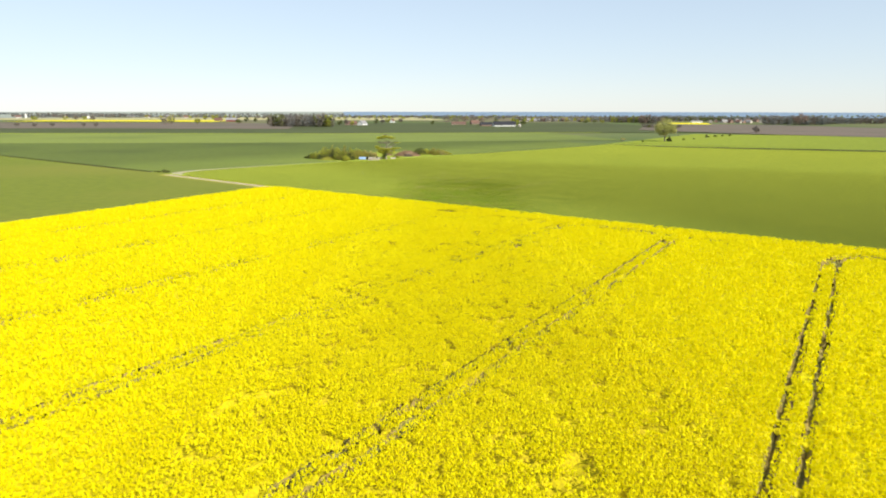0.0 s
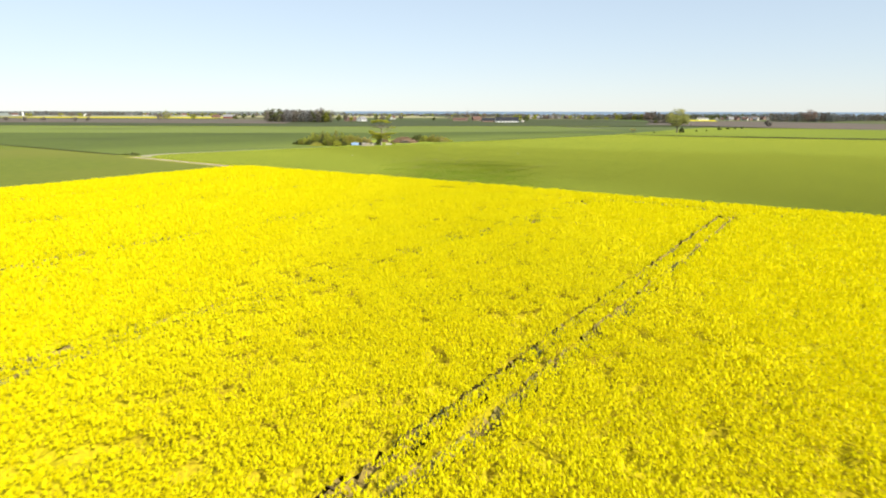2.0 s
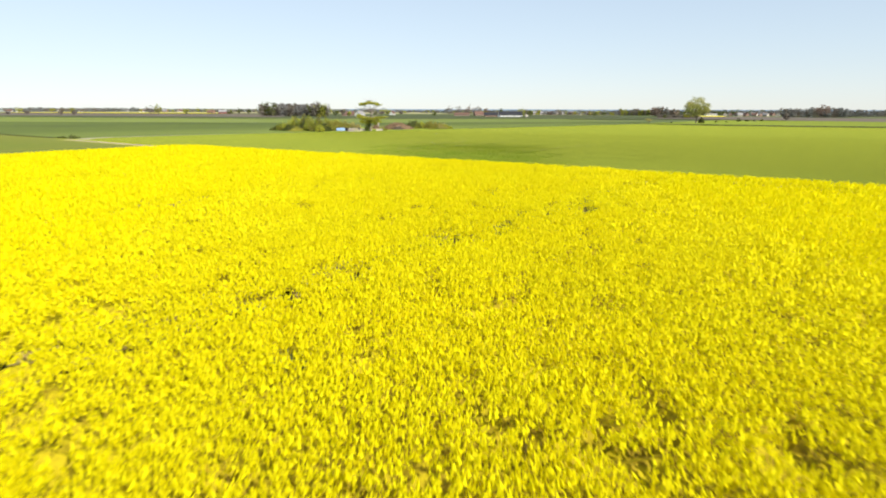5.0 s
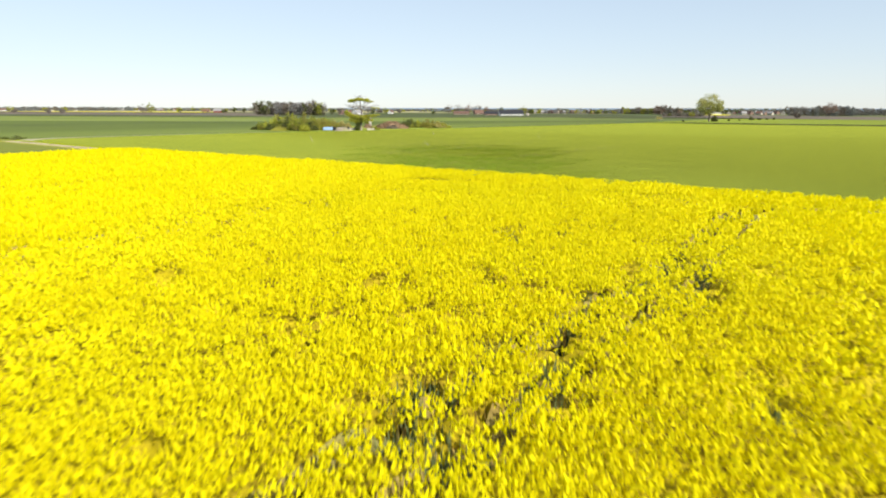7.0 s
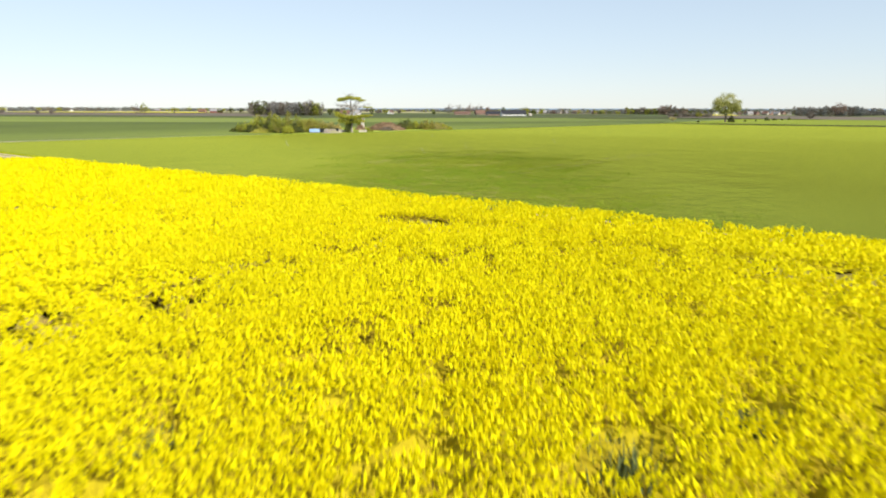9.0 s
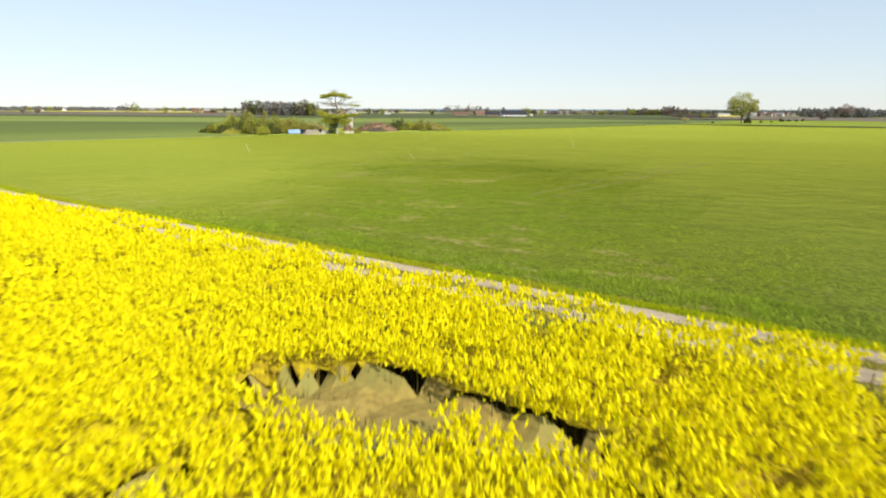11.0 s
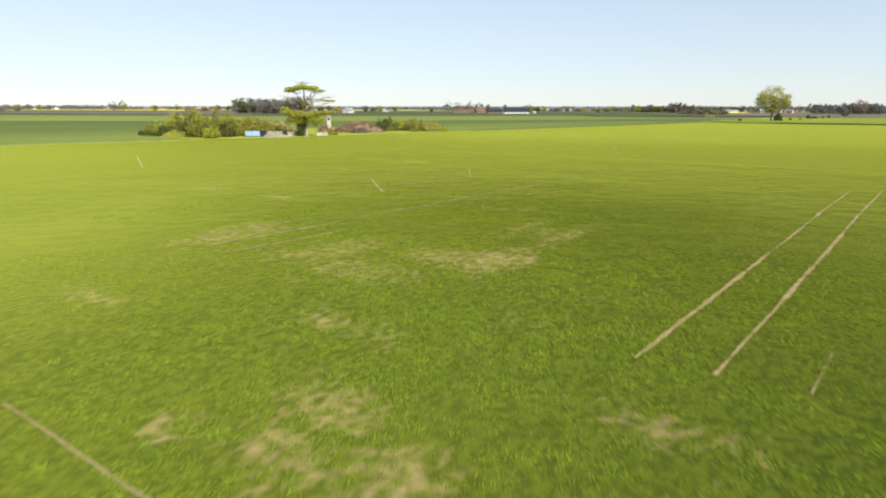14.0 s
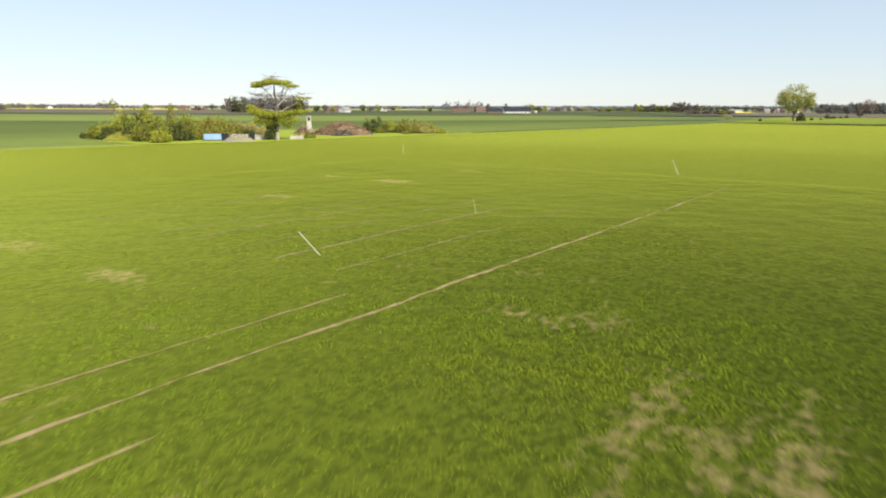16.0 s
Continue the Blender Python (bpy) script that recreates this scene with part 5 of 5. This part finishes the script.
for i in range(9):
    si = -0.70 + 0.034 * i + 0.006 * gen.normal()
    house("house", si, 1750 + 260 * gen.random(), 14 + 6 * gen.random(), 9, 3.6, 4.4, [M_WHITE, M_BRICK, M_CREAM][i % 3], [M_ROOF_TILE, M_ROOF_GREY][i % 2], "far farmhouse with a pitched roof", 60 * gen.normal(), 3)


def silo():
    """A squat white tank with a domed top."""
    v, f, seg = [], [], 20
    prof = [(2.6, 0), (2.6, 2.2), (2.4, 2.9), (1.7, 3.5), (0.8, 3.8), (0.05, 3.9)]
    for r, z in prof:
        v += [(r * math.cos(2 * math.pi * j / seg), r * math.sin(2 * math.pi * j / seg), z) for j in range(seg)]
    f = [[i * seg + j, i * seg + (j + 1) % seg, (i + 1) * seg + (j + 1) % seg, (i + 1) * seg + j] for i in range(len(prof) - 1) for j in range(seg)]
    ob = tagged(new("storage_tank", lists("storage_tank", v, f, M_CREAM, True)), "squat pale domed storage tank beside the barn", "tank")
    q = far(0.135, 930)
    ob.location = (q[0], q[1], float(lie(*q)) + 0.05)


silo()


def tall_silo(side, ahead, tall, r):
    """A tall white silo: a drum with ring joints and a conical cap."""
    root = tagged(new("silo"), "tall white silo far off among farm trees", "silo")
    prof = [(r, 0.0)]
    for k in range(1, 7):
        z = tall * 0.84 * k / 6
        prof += [(r, z - 0.15), (r + 0.06, z - 0.1), (r + 0.06, z), (r, z + 0.05)]
    seg = 20
    for name, rows, m in (("drum", prof, M_WHITE), ("cap", [(r + 0.2, tall * 0.85), (r * 0.5, tall * 0.95), (0.05, tall)], M_ROOF_GREY)):
        v = [(q * math.cos(2 * math.pi * j / seg), q * math.sin(2 * math.pi * j / seg), z) for q, z in rows for j in range(seg)]
        f = [[i * seg + j, i * seg + (j + 1) % seg, (i + 1) * seg + (j + 1) % seg, (i + 1) * seg + j] for i in range(len(rows) - 1) for j in range(seg)]
        part(name, lists(name, v, f, m), root)
    q = far(side, ahead)
    root.location = (q[0], q[1], float(lie(*q)))


tall_silo(-0.70, 1822, 15.0, 2.7)

# ---- far trees and woods ----
FAR_TREES = [(-0.700, 1250, 12, 15, M_LEAF_MID), (-0.645, 1300, 10, 12, M_LEAF_MID), (-0.628, 1290, 12, 13, M_TWIG), (-0.612, 1310, 11, 12, M_LEAF_MID), (-0.598, 1330, 9, 11, M_TWIG), (-0.405, 1400, 13, 10, M_LEAF_MID), (-0.389, 1420, 11, 10, M_LEAF_MID), (-0.338, 1180, 12, 9, M_LEAF_DARK), (-0.322, 1190, 11, 7, M_LEAF_DARK),
             (-0.180, 960, 11, 9, M_LEAF_DARK), (-0.168, 980, 13, 8, M_TWIG), (-0.158, 990, 9, 8, M_LEAF_MID), (-0.115, 1080, 12, 9, M_LEAF_DARK), (-0.104, 1100, 10, 11, M_TWIG), (-0.094, 1180, 12, 11, M_LEAF_MID), (-0.072, 1220, 11, 10, M_TWIG), (-0.017, 1100, 7, 7, M_LEAF_DARK),
             (0.008, 1120, 19, 20, M_TWIG), (0.024, 1130, 20, 17, M_TWIG), (0.040, 1120, 21, 17, M_TWIG_RED), (0.054, 1140, 18, 16, M_TWIG), (0.068, 1130, 15, 14, M_TWIG_RED), (0.093, 990, 14, 7, M_LEAF_DARK), (0.128, 985, 14, 12, M_LEAF_MID), (0.140, 1000, 11, 12, M_LEAF_DARK),
             (0.247, 1250, 8, 16, M_LEAF_DARK), (0.262, 1260, 9, 15, M_LEAF_DARK), (0.275, 1270, 8, 13, M_LEAF_MID), (0.296, 1330, 15, 14, M_LEAF_MID), (0.310, 1320, 17, 14, M_TWIG), (0.324, 1340, 14, 14, M_LEAF_DARK), (0.336, 1230, 12, 14, M_LEAF_DARK),
             (0.570, 650, 9, 8, M_TWIG), (0.400, 900, 7, 12, M_LEAF_MID), (-0.487, 960, 15, 20, M_TWIG), (-0.474, 980, 18, 13, M_LEAF_MID), (-0.428, 1000, 12, 10, M_LEAF_MID), (-0.355, 1050, 9, 12, M_LEAF_DARK)]
for i, (si, ah, h_, w_, m_) in enumerate(FAR_TREES):
    q_ = far(si, ah)
    word = {M_LEAF_MID: "far tree in young green leaf", M_LEAF_DARK: "far dark green tree", M_TWIG: "far tree still bare, grey-brown twigs", M_TWIG_RED: "far tree still bare, reddish twigs", M_LEAF_BUD: "small budding tree in the far field"}[m_]
    broad_tree("far_tree", q_[0], q_[1], h_, w_, m_, M_BARK, 420, 0.75, 200 + i, word, depth=3, trunk=0.14, low=0.06)
for i, (px_, py_) in enumerate([(-965, 370), (-949, 386), (-934, 402), (-906, 430), (-894, 442), (-990, 345)]):
    broad_tree("far_tree", px_, py_, 6.5, 8, M_TWIG, M_BARK, 300, 0.6, 260 + i, "small bare tree along the ploughed field", depth=3)


q_ = far(0.622, 1100)
broad_tree("far_tree", q_[0], q_[1], 25, 25, M_TWIG_RED, M_BARK, 2600, 0.6, 291, "broad bare brown tree before the wood", depth=4, trunk=0.16, low=0.14)


def wood(name, side0, side1, near, deep, tall, count, mats, seed, label, size=0.9, leaves=150):
    """A stand of many trees: trunks in one mesh, crowns in one mesh for each tint."""
    gen = np.random.default_rng(seed)
    root = tagged(new(name), label, "wood", kind="stuff")
    v, f = [], []
    clouds = [[] for _ in mats]
    for i in range(count):
        s_ = side0 + (side1 - side0) * (i + gen.random()) / count
        d_ = near + deep * gen.random()
        q = far(s_, d_)
        g = float(lie(*q))
        h = tall * (0.72 + 0.33 * gen.random())
        w = h * (0.45 + 0.2 * gen.random()) * (1.0 if tall > 14 else 1.8)
        tube(v, f, (q[0], q[1], g - 0.2), (q[0] + gen.normal() * 0.4, q[1], g + h * 0.6), 0.02 * h, 0.009 * h, 5)
        blobs = []
        for _ in range(7):
            r = w * (0.2 + 0.16 * gen.random())
            blobs.append((q[0] + 0.28 * w * gen.normal(), q[1] + 0.28 * w * gen.normal(), g + h * (0.3 + 0.58 * gen.random()), r, r, r * 0.95))
        blobs.append((q[0], q[1], g + h * 0.25, w * 0.5, w * 0.5, h * 0.25))
        clouds[min(len(mats) - 1, int(len(mats) * gen.random()))].append(leaf_cloud(blobs, leaves, size, gen))
    part("trunks", lists("trunks", v, f, M_BARK), root)
    for m_, c_ in zip(mats, clouds):
        if c_:
            part("crowns", triangles("crowns", np.concatenate(c_), m_), root)


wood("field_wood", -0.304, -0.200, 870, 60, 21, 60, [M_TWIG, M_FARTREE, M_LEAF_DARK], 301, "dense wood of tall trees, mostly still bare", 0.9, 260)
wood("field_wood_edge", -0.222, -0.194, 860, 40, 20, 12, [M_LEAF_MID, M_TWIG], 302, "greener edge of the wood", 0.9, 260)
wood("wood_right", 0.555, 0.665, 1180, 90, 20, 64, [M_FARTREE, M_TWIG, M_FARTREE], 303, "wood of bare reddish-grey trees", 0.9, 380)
wood("reddish_grove", 0.340, 0.378, 1205, 30, 19, 16, [M_TWIG_RED, M_FARTREE, M_TWIG], 311, "grove of bare reddish trees", 0.9, 380)
wood("village_grove", 0.286, 0.334, 1330, 50, 15, 20, [M_LEAF_MID, M_TWIG, M_LEAF_DARK], 312, "grove of half-green trees by the village", 1.3, 240)
wood("wood_right_far", 0.655, 0.86, 1250, 120, 16, 100, [M_TWIG, M_FARTREE], 304, "long wood of bare trees", 1.2, 160)
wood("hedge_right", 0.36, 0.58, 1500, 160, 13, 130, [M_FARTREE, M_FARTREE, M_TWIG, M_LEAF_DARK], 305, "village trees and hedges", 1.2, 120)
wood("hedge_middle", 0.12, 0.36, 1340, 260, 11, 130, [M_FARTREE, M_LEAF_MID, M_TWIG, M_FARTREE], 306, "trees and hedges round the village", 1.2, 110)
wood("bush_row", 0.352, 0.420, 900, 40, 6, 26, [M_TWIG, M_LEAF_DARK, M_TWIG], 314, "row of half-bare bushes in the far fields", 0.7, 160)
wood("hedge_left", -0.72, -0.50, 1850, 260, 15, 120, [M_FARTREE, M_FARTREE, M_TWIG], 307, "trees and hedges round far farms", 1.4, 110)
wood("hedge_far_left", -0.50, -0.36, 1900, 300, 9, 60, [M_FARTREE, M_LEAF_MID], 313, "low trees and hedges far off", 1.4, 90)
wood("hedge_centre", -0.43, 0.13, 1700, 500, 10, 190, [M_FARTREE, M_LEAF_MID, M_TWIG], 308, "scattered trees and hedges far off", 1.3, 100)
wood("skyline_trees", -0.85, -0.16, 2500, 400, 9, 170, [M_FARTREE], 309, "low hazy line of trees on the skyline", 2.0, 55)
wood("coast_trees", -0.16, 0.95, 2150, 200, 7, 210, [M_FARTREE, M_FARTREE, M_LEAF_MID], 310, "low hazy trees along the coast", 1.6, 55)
